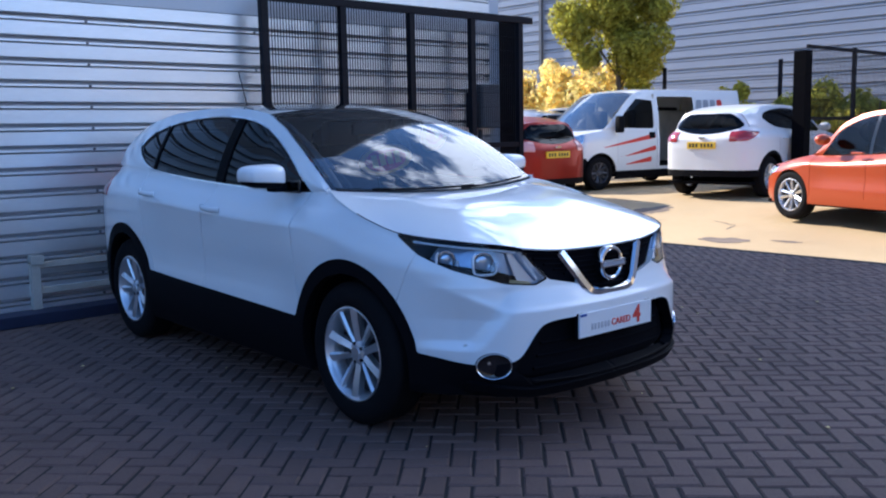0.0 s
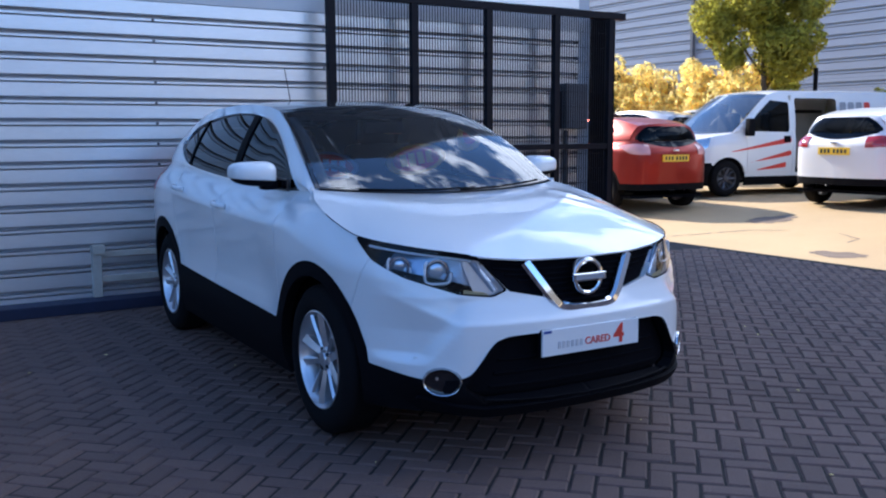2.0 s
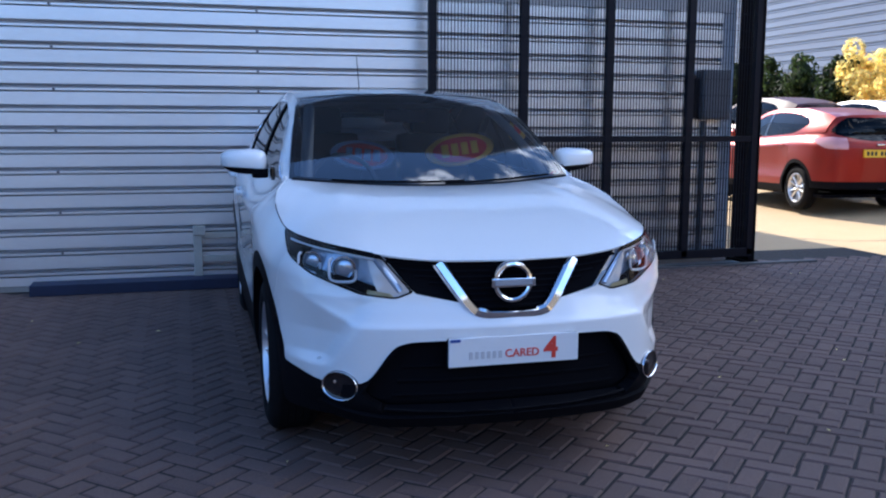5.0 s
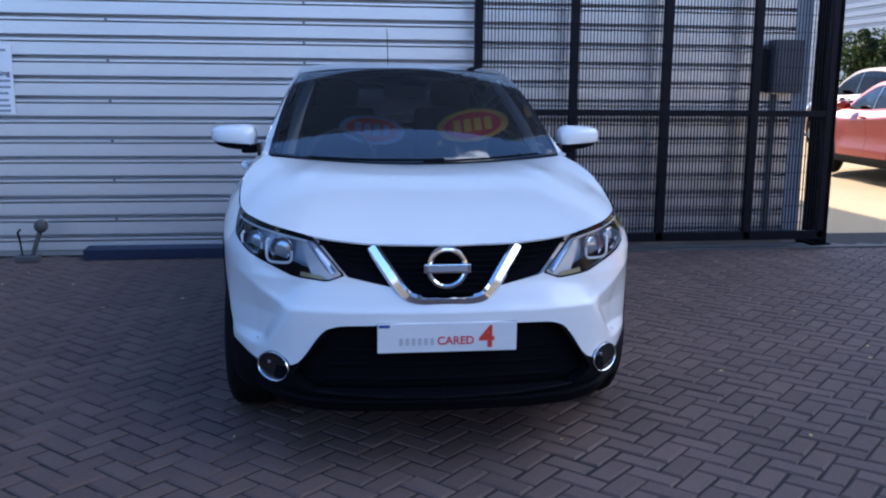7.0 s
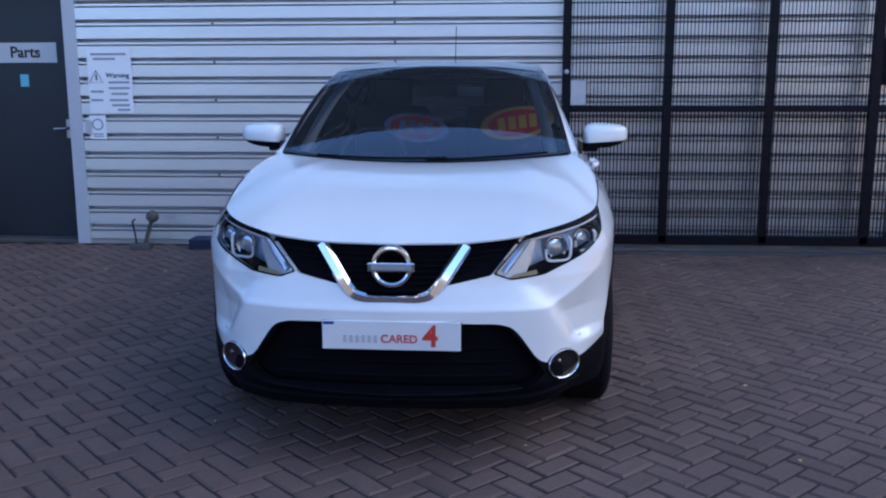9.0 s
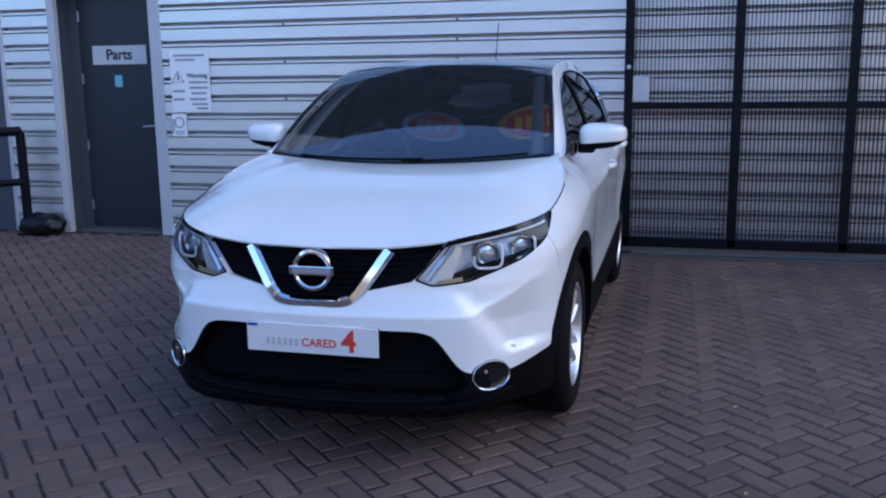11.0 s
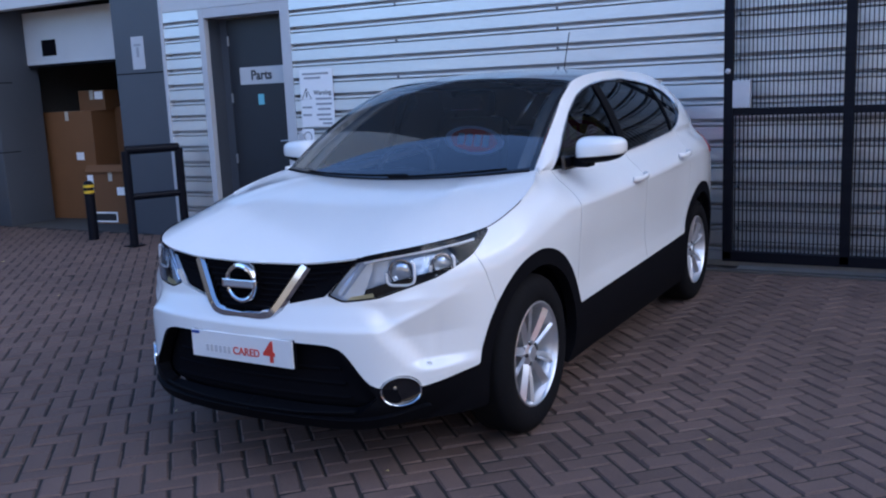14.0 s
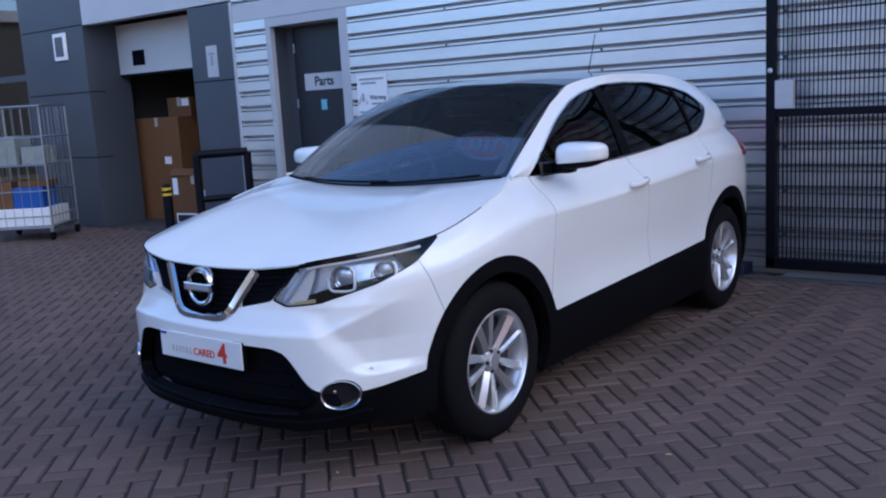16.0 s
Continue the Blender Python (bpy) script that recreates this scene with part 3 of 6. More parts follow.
def build_hero(at):
    car = thing("parked_car", "white pearl crossover car with black roof and plastic cladding", "car", at)
    h = crossover(1.0)
    paint, lower = M["paint"], h["lower"]
    F_AX, R_AX, AZ = 0.0, 2.646, .345
    arch = lambda y, z, r: np.minimum(np.hypot(y - F_AX, z - AZ), np.hypot(y - R_AX, (z - AZ) * .985)) - r
    # wheel openings
    lower = lower.drop(lambda s, v, x, y, z: np.minimum(arch(y, z, .388), np.where(y < -.2, z - .236, 1)))
    # dark lower cladding, sills and wheel-arch lips
    low_line = curve((0, .566), (.38, .560), (.44, .548), (.57, .405), (.62, .392), (.72, .385), (.98, .415), (1.06, .425), (1.2, .44), (1.9, .472), (3.8, .528), (4.4, .56), (5.6, .60))
    clad, lower = lower.split(lambda s, v, x, y, z: np.minimum(z - low_line(s), arch(y - .008, z - .008, .449)))
    # front lower opening apart from the bumper's dark skirt
    mouth_f = poly_distance([(-1, .30), (.50, .285), (.585, .36), (.555, .40), (.435, .545), (.38, .575), (-1, .585)])
    mouth, clad = clad.split(lambda s, v, x, y, z: np.where(y < 0, mouth_f(s, z), 1))
    put("lower_cladding", sheet_mesh("lower_cladding", [clad], M["plastic"], rim=.05, out=.004), car, "matt black plastic sills and arch lips")
    lip_sheet = clad.keep(lambda s, v, x, y, z: np.maximum(np.abs(z - .258 - .035 * np.clip((s - .5) / .25, 0, 1)) - .020, s - .80))
    put("bumper_lip", sheet_mesh("bumper_lip", [lip_sheet], M["plastic"], rim=.03, out=.022), car)
    put("lower_mouth", sheet_mesh("lower_mouth", [mouth], M["gap"], out=-.055), car)
    lip = [(s, .283) for s in np.linspace(-.50, .50, 25)]
    bm = bmesh.new()
    pts = []
    for s, z in lip:
        p = np.array(h["lower_at"](np.array([abs(s)]), np.array([(z - .2) / .66]))).ravel()
        pts.append((math.copysign(p[0], s), p[1] - .008, p[2] + .018 * (abs(s) / .5) ** 2))
    tube(bm, pts, .007, 6)
    part("skirt_line", bm, M["plastic"], car, smooth=60)
    for z in (.345, .40, .455):
        bm = bmesh.new()
        wd = .47 - (z - .3) * .35
        tube(bm, [(x, -.835 + .09 * (x / .5) ** 2 * .6, z) for x in np.linspace(-wd, wd, 17)], .007, 6)
        part("mouth_slat", bm, M["gap"], car, smooth=60)
    # headlamp, grille
    lamp_f = poly_distance([(.385, .738), (.455, .714), (.62, .729), (.85, .790), (1.03, .856), (1.175, .930), (1.10, 1.0), (.52, 1.0), (.525, .885)])
    lamp, lower = lower.split(lambda s, v, x, y, z: np.where(y < .3, lamp_f(s, z), 1))
    grille_f = poly_distance([(-1, .648), (.115, .650), (.165, .690), (.38, .734), (.53, .888), (.53, 1.1), (-1, 1.1)])
    grille, lower = lower.split(lambda s, v, x, y, z: np.where(y < 0, grille_f(s, z), 1))
    put("grille_back", sheet_mesh("grille_back", [grille], M["gap"], out=-.030), car, "black grille")
    for z in np.arange(.675, .85, .022):
        bm = bmesh.new()
        wd = .13 + max(0, z - .69) * 2.6
        wd = min(wd, .50)
        if z < .70:
            wd = .16
        pts = []
        for s in np.linspace(-wd, wd, 21):
            p = np.array(h["lower_at"](np.array([abs(s)]), np.array([(z - .2) / (.852 - .2)]))).ravel()
            pts.append((math.copysign(p[0], s), p[1] + .026, min(p[2], .85)))
        tube(bm, pts, .006, 5)
        part("grille_slat", bm, M["gap"], car, smooth=60)
    # seams of the body
    door_front = lambda s, v, x, y, z: y - (.405 + (z - .47) * .16)
    door_mid = lambda s, v, x, y, z: y - (1.46 - .05 * np.clip((z - .9) / .3, 0, 1))
    door_rear = lambda s, v, x, y, z: np.where(z > .70, y - (2.30 + (np.clip(z, .7, 1.2) - .70) * .25), np.where(y > R_AX, 1, .50 - np.hypot(y - R_AX, z - AZ)))
    nose_part, rest = lower.slit(door_front)
    front_door, rest = rest.slit(door_mid)
    rear_door, quarter = rest.slit(door_rear)
    wing2, bumper_b = nose_part.slit(lambda s, v, x, y, z: np.where(s > .8, np.minimum(1.035 - s + (.86 - z) * .45, 1), 1), .004)
    for side, word in ((1, ""), (-1, "")):
        put("front_wing", sheet_mesh("front_wing", [wing2], paint, False, side, .02), car)
        d = put("front_door", sheet_mesh("front_door", [front_door], paint, False, side, .02), car)
        d2 = put("rear_door", sheet_mesh("rear_door", [rear_door], paint, False, side, .02), car)
        put("rear_quarter", sheet_mesh("rear_quarter", [quarter.keep(lambda s, v, x, y, z: s - (h["S"] - .75))], paint, False, side, .02), car)
        for dd, y0, z0 in ((d, 1.33, .968), (d2, 2.215, 1.022)):
            bm = bmesh.new()
            rows = []
            for k in range(13):
                t = k / 12
                yy = y0 - .10 + .19 * t
                p = np.array(h["lower_at"](np.array([h["s_of_y"](yy)]), np.array([.85]))).ravel()
                xx = p[0] + .004
                rows.append((side * (.893 - .004 * (y0 > 2) + .034 * math.sin(math.pi * t) ** .35), yy, z0 + .012 * t))
            tube(bm, rows, .011, 10, rz=.016)
            part("door_handle", bm, paint, dd, smooth=60)
    put("front_bumper", sheet_mesh("front_bumper", [bumper_b], paint, rim=.025), car)
    put("rear_bumper", sheet_mesh("rear_bumper", [quarter.drop(lambda s, v, x, y, z: s - (h["S"] - .75))], paint, rim=.02), car)
    # dark liner behind all seams
    liner = crossover(.35)
    keep = liner["lower"].drop(lambda s, v, x, y, z: arch(y, z, .40))
    put("inner_liner", sheet_mesh("inner_liner", [keep], M["gap"], out=-.075), car)
    bm = bmesh.new()
    add_box(bm, -.70, .70, -.50, 3.20, .21, .25, .01)
    part("underbody", bm, M["gap"], car)
    for y in (F_AX, R_AX):
        for sx in (-1, 1):
            bm = bmesh.new()
            n = 24
            A = [bm.verts.new((sx * .80, y + .43 * math.cos(a), AZ + .43 * math.sin(a))) for a in np.linspace(-.25, math.pi + .25, n)]
            B = [bm.verts.new((sx * .56, y + .43 * math.cos(a), AZ + .43 * math.sin(a))) for a in np.linspace(-.25, math.pi + .25, n)]
            for k in range(n - 1):
                bm.faces.new((A[k], A[k + 1], B[k + 1], B[k]))
            bm.faces.new(B)
            part("wheel_well", bm, M["gap"], car)
    # bonnet
    bonnet = h["bonnet"]
    put("bonnet", sheet_mesh("bonnet", [bonnet.drop(lambda s, v, x, y, z: v - .004)], paint, rim=.007), car)
    for side in (1, -1):
        bm = bmesh.new()
        run = h["edge"](np.linspace(.55, h["s_of_y"](.0), 50))
        tube(bm, [(side * x, y, z + .0015) for x, y, z in run.T], .0022, 5)
        part("bonnet_seam", bm, M["gap"], car)
        bm = bmesh.new()
        run = h["edge"](np.linspace(h["s_of_y"](.0), h["s_of_y"](.33), 24))
        tube(bm, [(side * x, y, z - .001) for x, y, z in run.T], .0038, 8)
        part("wing_edge", bm, paint, car, smooth=60)
    # glass, roof and pillars
    up, W = h["upper"], window_outline()
    dlo = poly_distance(W)
    glassy, pillar = up.split(lambda s, v, x, y, z: dlo(y, z))
    trim_band, pillar = pillar.split(lambda s, v, x, y, z: dlo(y, z) - .008)
    b_post = lambda s, v, x, y, z: np.abs(y - 1.44 + (z - 1.1) * .10) - .045
    q_post = lambda s, v, x, y, z: np.abs(y - 2.33 + (z - 1.15) * -.05) - .014
    post, glassy = glassy.split(b_post)
    post2, glassy = glassy.split(q_post)
    pane_f, rest = glassy.split(lambda s, v, x, y, z: y - 1.44 + (z - 1.1) * .1)
    pane_r, pane_q = rest.split(lambda s, v, x, y, z: y - 2.33)
    for side in (1, -1):
        put("roof_side", sheet_mesh("roof_side", [pillar], paint, False, side, .02), car)
        put("window_trim", sheet_mesh("window_trim", [trim_band], M["chrome"], False, side, .02, out=.004), car, "bright chrome window surround")
        put("window_post", sheet_mesh("window_post", [post], M["plastic"], False, side, .01), car)
        put("window_post", sheet_mesh("window_post", [post2], M["plastic"], False, side, .01), car)
        for nm, g, mt in (("side_window", pane_f, "tint"), ("side_window", pane_r, "tint"), ("side_window", pane_q, "tint")):
            o = put(nm, sheet_mesh(nm, [g], M[mt], False, side, out=-.008), car)
            o.visible_shadow = False
    border, pane = h["screen"].split(lambda g, v, x, y, z: np.minimum.reduce([(1 - g) * .70, v * .8 - .0, (1 - v) * .75]) - .020)
    o = put("windscreen", sheet_mesh("windscreen", [pane], M["screen"]), car)
    o.visible_shadow = False
    put("windscreen_border", sheet_mesh("windscreen_border", [border], M["gloss"], rim=.01), car)
    roof_black, roof_white = h["roof"].split(lambda y, q, x, yy, z: q - .93)
    put("roof_panel", sheet_mesh("roof_panel", [roof_black], M["gloss"], rim=.015), car, "gloss black roof panel")
    put("roof_gutter", sheet_mesh("roof_gutter", [roof_white], M["gloss"], rim=.01), car)
    glass_t, tail_w = h["tail"].split(lambda q, v, x, y, z: np.maximum(np.abs(v - .45) - .36, q - .80))
    put("tailgate", sheet_mesh("tailgate", [tail_w], paint, rim=.02), car)
    put("rear_window", sheet_mesh("rear_window", [glass_t], M["tint"], out=-.01), car)
    bm = bmesh.new()
    tube(bm, [(0, 2.42, 1.545), (0, 2.46, 1.60), (0, 2.56, 1.84)], .003, 6)
    part("aerial", bm, M["plastic"], car)
    # headlamps
    for side in (1, -1):
        o = put("headlamp", sheet_mesh("headlamp", [lamp], M["lens"], False, side, out=.001), car, "clear headlamp with two projectors")
        o.visible_shadow = False
        tip_f = lambda s, v, x, y, z: .965 + (.90 - z) * .6 - s
        put("lamp_bowl", sheet_mesh("lamp_bowl", [lamp.drop(tip_f)], M["lamp_dark"], False, side, out=-.060), o)
        shelf = lamp.keep(lambda s, v, x, y, z: np.maximum(lamp_f(s, z) + .006, z - .752 - (s - .5) * .19))
        put("lamp_shelf", sheet_mesh("lamp_shelf", [shelf], M["gap"], False, side, out=-.034), o)

        def on_lamp(s0, z0, deep):
            p = np.array(h["lower_at"](np.array([s0]), np.array([(z0 - .2) / (float(h["edge"](s0)[2][0]) - .2)]))).ravel()
            return side * p[0] * (1 - deep * .35), p[1] + deep, p[2]
        bm = bmesh.new()
        tube(bm, [on_lamp(q, float(h["edge"](q)[2][0]) - .022, .012) for q in np.linspace(.545, 1.06, 24)], .0060, 6)
        part("lamp_brow", bm, M["lamp_white"], o, "white daylight strip", smooth=60)
        bm = bmesh.new()
        tube(bm, [on_lamp(.435 + .105 * q, .738 + .125 * q, .022) for q in np.linspace(0, 1, 8)], .012, 6)
        part("lamp_blade", bm, M["lamp_silver"], o, smooth=60)
        nose_end = lamp.keep(lambda s, v, x, y, z: s - .565 - (z - .8) * .5)
        put("lamp_reflector", sheet_mesh("lamp_reflector", [nose_end], M["lamp_silver"], False, side, out=-.030), o, "silver reflector")
        amber = lamp.keep(lambda s, v, x, y, z: np.maximum(np.maximum(.47 + (z - .73) * .6 - s, s - .585), z - .737 - (s - .5) * .12))
        put("indicator", sheet_mesh("indicator", [amber], M["amber_dull"], False, side, out=-.020), o, "dull amber indicator")
        tip = lamp.keep(lambda s, v, x, y, z: .965 + (.90 - z) * .6 - s)
        put("lamp_end", sheet_mesh("lamp_end", [tip], M["gap"], False, side, out=-.012), o)
        seal = lamp.keep(lambda s, v, x, y, z: np.minimum(-.007 - lamp_f(s, z), .975 - v))
        put("lamp_seal", sheet_mesh("lamp_seal", [seal], M["gap"], False, side, out=-.002), o)
        for s0, z0, r in ((.685, .816, .040), (.865, .818, .033)):
            p = np.array(h["lower_at"](np.array([s0]), np.array([(z0 - .2) / .70]))).ravel()
            q = np.array(h["lower_at"](np.array([s0 + .02]), np.array([(z0 - .2) / .70]))).ravel()
            t = q - p
            yaw = math.degrees(math.atan2(t[1], t[0]))
            m = Matrix.Translation((side * (p[0] - (.012 if s0 > .8 else 0)), p[1] + .045, p[2])) @ pose(0, 0, 0, 0, 0, -90 + side * yaw * .6)
            bm = bmesh.new()
            lathe(bm, [(r + .009, .0), (r + .007, -.006), (r + .004, -.006), (r + .001, .006), (r - .001, -.03)], 32, m)
            part("lamp_bezel", bm, M["chrome"], o, smooth=45)
            bm = bmesh.new()
            arc = []
            for a in np.linspace(.72 * math.pi, 2.0 * math.pi, 30):
                ca, sa = math.cos(a), math.sin(a)
                k = (abs(ca) ** 4.5 + abs(sa) ** 4.5) ** (-1 / 4.5)
                arc.append(m @ Vector((.020, side * -1 * ca * k * (r + .013), sa * k * (r + .010) * .95)))
            tube(bm, arc, .0056, 8)
            part("lamp_ring", bm, M["lamp_white"], o, "white daylight strip", smooth=60)
            bm = bmesh.new()
            lathe(bm, [(r * math.cos(a), -.014 + .014 * math.sin(a)) for a in np.linspace(0, 1.53, 9)], 28, m)
            part("projector", bm, M["lamp_glass"], o, smooth=60)
    # chrome V round the badge
    bm = bmesh.new()
    half = [(0, -.855, .648), (.08, -.855, .649), (.135, -.851, .658), (.165, -.845, .684), (.225, -.816, .770), (.277, -.788, .848)]
    spl_x = curve(*[(i, p[0]) for i, p in enumerate(half)])
    spl_y = curve(*[(i, p[1]) for i, p in enumerate(half)])
    spl_z = curve(*[(i, p[2]) for i, p in enumerate(half)])
    line = [(float(spl_x(t)), float(spl_y(t)), float(spl_z(t))) for t in np.linspace(0, 5, 26)]
    line = [(-x, y, z) for x, y, z in line[:0:-1]] + line
    sections = []
    for i, p in enumerate(line):
        a, b = Vector(line[max(i - 1, 0)]), Vector(line[min(i + 1, len(line) - 1)])
        d = (b - a)
        d.y = 0
        d.normalize()
        nrm = Vector((-d.z, 0, d.x))
        c = Vector(p)
        wd = .017 + .007 * min(abs(p[0]) / .20, 1)
        sections.append([bm.verts.new(c + nrm * wd + Vector((0, .03, 0))), bm.verts.new(c + nrm * wd), bm.verts.new(c + nrm * wd * .55 + Vector((0, -.013, 0))),
                         bm.verts.new(c - nrm * wd * .55 + Vector((0, -.013, 0))), bm.verts.new(c - nrm * wd), bm.verts.new(c - nrm * wd + Vector((0, .03, 0)))])
    for A, B in zip(sections, sections[1:]):
        for j in range(5):
            bm.faces.new((A[j], B[j], B[j + 1], A[j + 1]))
    bm.faces.new(sections[0])
    bm.faces.new(sections[-1][::-1])
    part("grille_chevron", bm, M["chrome"], car, "bright chrome V", smooth=35)
    bm = bmesh.new()
    m = Matrix.Translation((0, -.853, .772)) @ pose(0, 0, 0, 0, 0, -90)
    lathe(bm, [(.078, -.03), (.081, .0), (.077, .008), (.068, .010), (.061, .006), (.059, -.01)], 40, m)
    badge = part("badge", bm, M["chrome"], car, "round chrome badge with a bar", smooth=40)
    part("badge_bar", box(-.088, .088, -.870, -.845, .755, .789, .004), M["chrome"], badge)
    part("badge_mark", box(-.074, .074, -.8725, -.869, .763, .781), M["grey_ink"], badge)
    # number-plate panel with dealer lettering
    pl = part("show_plate", box(-.26, .26, -.889, -.879, .462, .572, .003), M["plate"], car, "white show plate with red lettering")
    part("plate_holder", box(-.262, .262, -.880, -.86, .457, .572, .003), M["plastic"], pl)
    part("plate_corner", box(-.255, -.215, -.8915, -.888, .558, .569), M["blue_ink"], pl)
    text_mesh("CARED", .043, M["red_ink"], Matrix.Translation((.030, -.890, .504)) @ FACE, parent=pl, bold=.0005)
    text_mesh("4", .114, M["red_ink"], Matrix.Translation((.147, -.890, .514)) @ FACE, parent=pl, bold=.0028)
    for k in range(6):
        part("word_bar", box(-.180 + k * .023, -.167 + k * .023, -.8915, -.888, .490, .518), M["pale_ink"], pl)
    # fog lamps
    for side in (1, -1):
        p = np.array(h["lower_at"](np.array([.675]), np.array([(.400 - .2) / .69]))).ravel()
        m = Matrix.Translation((side * (p[0] + .004), p[1] - .006, .381)) @ pose(0, 0, 0, 0, 0, -90 + side * 40)
        stretch = Matrix.Diagonal((1, 1.30, .93, 1))
        bm = bmesh.new()
        lathe(bm, [(.0600, -.006), (.0612, .001), (.0595, .005), (.0570, .003), (.0560, .001)], 36, m @ stretch)
        fog = part("fog_lamp", bm, M["chrome"], car, "round fog lamp in a chrome ring", smooth=40)
        bm = bmesh.new()
        lathe(bm, [(.064, -.06), (.0625, -.006), (.0600, -.004)], 36, m @ stretch)
        part("fog_barrel", bm, M["plastic"], fog, smooth=40)
        bm = bmesh.new()
        lathe(bm, [(.0565, .0005), (.050, -.004), (.026, -.003), (.001, -.002)], 28, m @ stretch)
        part("fog_glass", bm, M["gloss"], fog, smooth=60)
        bm = bmesh.new()
        lathe(bm, [(.009, -.010), (.007, .000), (.001, .001)], 12, m @ Matrix.Translation((0, -.022, .014)))
        part("fog_bulb", bm, M["chrome"], fog, smooth=60)
        # parking sensor
        bm = bmesh.new()
        p = np.array(h["lower_at"](np.array([.80]), np.array([(.46 - .2) / .70]))).ravel()
        lathe(bm, [(.011, -.01), (.011, .002), (.001, .003)], 14, Matrix.Translation((side * p[0], p[1], .462)) @ pose(0, 0, 0, 0, 0, -90 + side * 45))
        part("parking_sensor", bm, paint, car, smooth=40)
    # mirrors
    for side in (1, -1):
        halves = []
        for low in (False, True):
            bm = bmesh.new()
            bmesh.ops.create_uvsphere(bm, u_segments=36, v_segments=24, radius=1)
            for v in bm.verts:
                x, y, z = v.co
                f = lambda a, p: math.copysign(abs(a) ** p, a)
                X = f(x, .55) * (.116 if not low else .108)
                zz = f(z, .60) * (.062 - .012 * (X / .118))
                zz = max(zz, -.030) if not low else min(max(zz * 1.05, -.062), -.026)
                yy = f(y, .7) * (.098 if y < 0 else .05) * (.93 if low else 1)
                v.co = (side * (.910 + X), .700 + yy + .16 * max(X, 0) + .06 * (X + .118), 1.172 + zz + .06 * X)
            halves.append(bm)
        mir = part("door_mirror", halves[0], paint, car, smooth=60)
        part("mirror_base", halves[1], M["plastic"], mir, smooth=60)
        bm = bmesh.new()
        add_box(bm, min(side * .79, side * .872), max(side * .79, side * .872), .64, .73, 1.088, 1.140, .014)
        part("mirror_foot", bm, M["plastic"], mir, smooth=60)
        bm = bmesh.new()
        pts = [(side * (.800 + .215 * t), .618 + .028 * (2 * t - 1) ** 2 + .045 * t, 1.156 + .02 * t) for t in np.linspace(0, 1, 12)]
        tube(bm, pts, .0045, 6)
        part("mirror_strip", bm, M["grey_ink"], mir, smooth=60)
        part("mirror_sail", box(min(side * .765, side * .785), max(side * .765, side * .785), .55, .70, 1.082, 1.150, .005), M["gloss"], mir)
    # wipers
    for x0, x1 in ((-.52, .12), (.02, .60)):
        bm = bmesh.new()
        pts = []
        for t in np.linspace(0, 1, 10):
            g = x0 + (x1 - x0) * t
            q = h["screen_at"](np.array([abs(g) / .72]), np.array([.004 + .014 * t]))
            pts.append((g, float(q[1][0]) - .008, float(q[2][0]) + .010))
        tube(bm, pts, .0055, 6)
        part("wiper", bm, M["plastic"], car, smooth=60)
    bm = bmesh.new()
    tube(bm, [(g * .70, .192 + .153 * g * g - .012, 1.067 + .032 * g * g) for g in np.linspace(-1, 1, 25)], .016, 6, rz=.010)
    part("cowl_strip", bm, M["plastic"], car, smooth=60)
    # tail lamps
    tl = poly_distance([(2.98, .98), (3.6, .96), (3.6, 1.16), (3.25, 1.165), (3.0, 1.06)])
    lampt = h["lower"].keep(lambda s, v, x, y, z: np.where(y > 2.8, tl(y, z), 1))
    for side in (1, -1):
        put("tail_lamp", sheet_mesh("tail_lamp", [lampt], M["lamp_red"], False, side, .02, out=.006), car)
    # cabin
    cab = part("dashboard", box(-.68, .68, .42, .85, .88, 1.055, .05), M["dash"], car, smooth=50)
    part("dash_top", box(-.66, .66, .30, .72, 1.02, 1.060, .02), M["dash"], cab, smooth=50)
    for sx in (-.36, .36):
        seat = part("seat_cushion", box(sx - .25, sx + .25, 1.10, 1.62, .55, .72, .06), M["trimcloth"], car, smooth=50)
        part("seat_back", box(sx - .24, sx + .24, -.07, .07, 0, .62, .06, pose(0, 1.66, .70, -14, 0, 0)), M["trimcloth"], seat, smooth=50)
        part("headrest", box(sx - .13, sx + .13, 1.77, 1.88, 1.30, 1.47, .04), M["trimcloth"], seat, smooth=50)
    part("rear_bench", box(-.62, .62, 2.35, 2.55, .60, 1.18, .06), M["trimcloth"], car, smooth=50)
    part("cabin_floor", box(-.72, .72, .35, 3.0, .42, .50), M["gap"], car)
    part("headliner", box(-.55, .55, 1.20, 2.9, 1.475, 1.485), M["headliner"], car)
    for side in (1, -1):
        bm = bmesh.new()
        run = []
        for q in np.linspace(.05, .93, 12):
            p = h["screen_at"](np.array([.93]), np.array([q]))
            run.append((side * (float(p[0][0]) - .035), float(p[1][0]) + .05, float(p[2][0]) - .035))
        tube(bm, run, .030, 8, rz=.020)
        part("pillar_trim", bm, M["pillar"], car, "pale inner pillar trim", smooth=60)
    bm = bmesh.new()
    tube(bm, [Vector((-.36, .93, 1.02)) + Matrix.Rotation(radians(-24), 3, 'X') @ Vector((.185 * math.cos(a), 0, .185 * math.sin(a))) for a in np.linspace(0, 2 * math.pi, 33)[:-1]], .015, 8, True)
    wheel = part("steering_wheel", bm, M["dash"], car, smooth=60)
    part("steering_boss", box(-.43, -.29, .90, .94, .95, 1.06, .02), M["dash"], wheel, smooth=50)
    part("mirror_inside", box(-.12, .12, .98, 1.01, 1.37, 1.44, .012), M["gloss"], car, smooth=50)
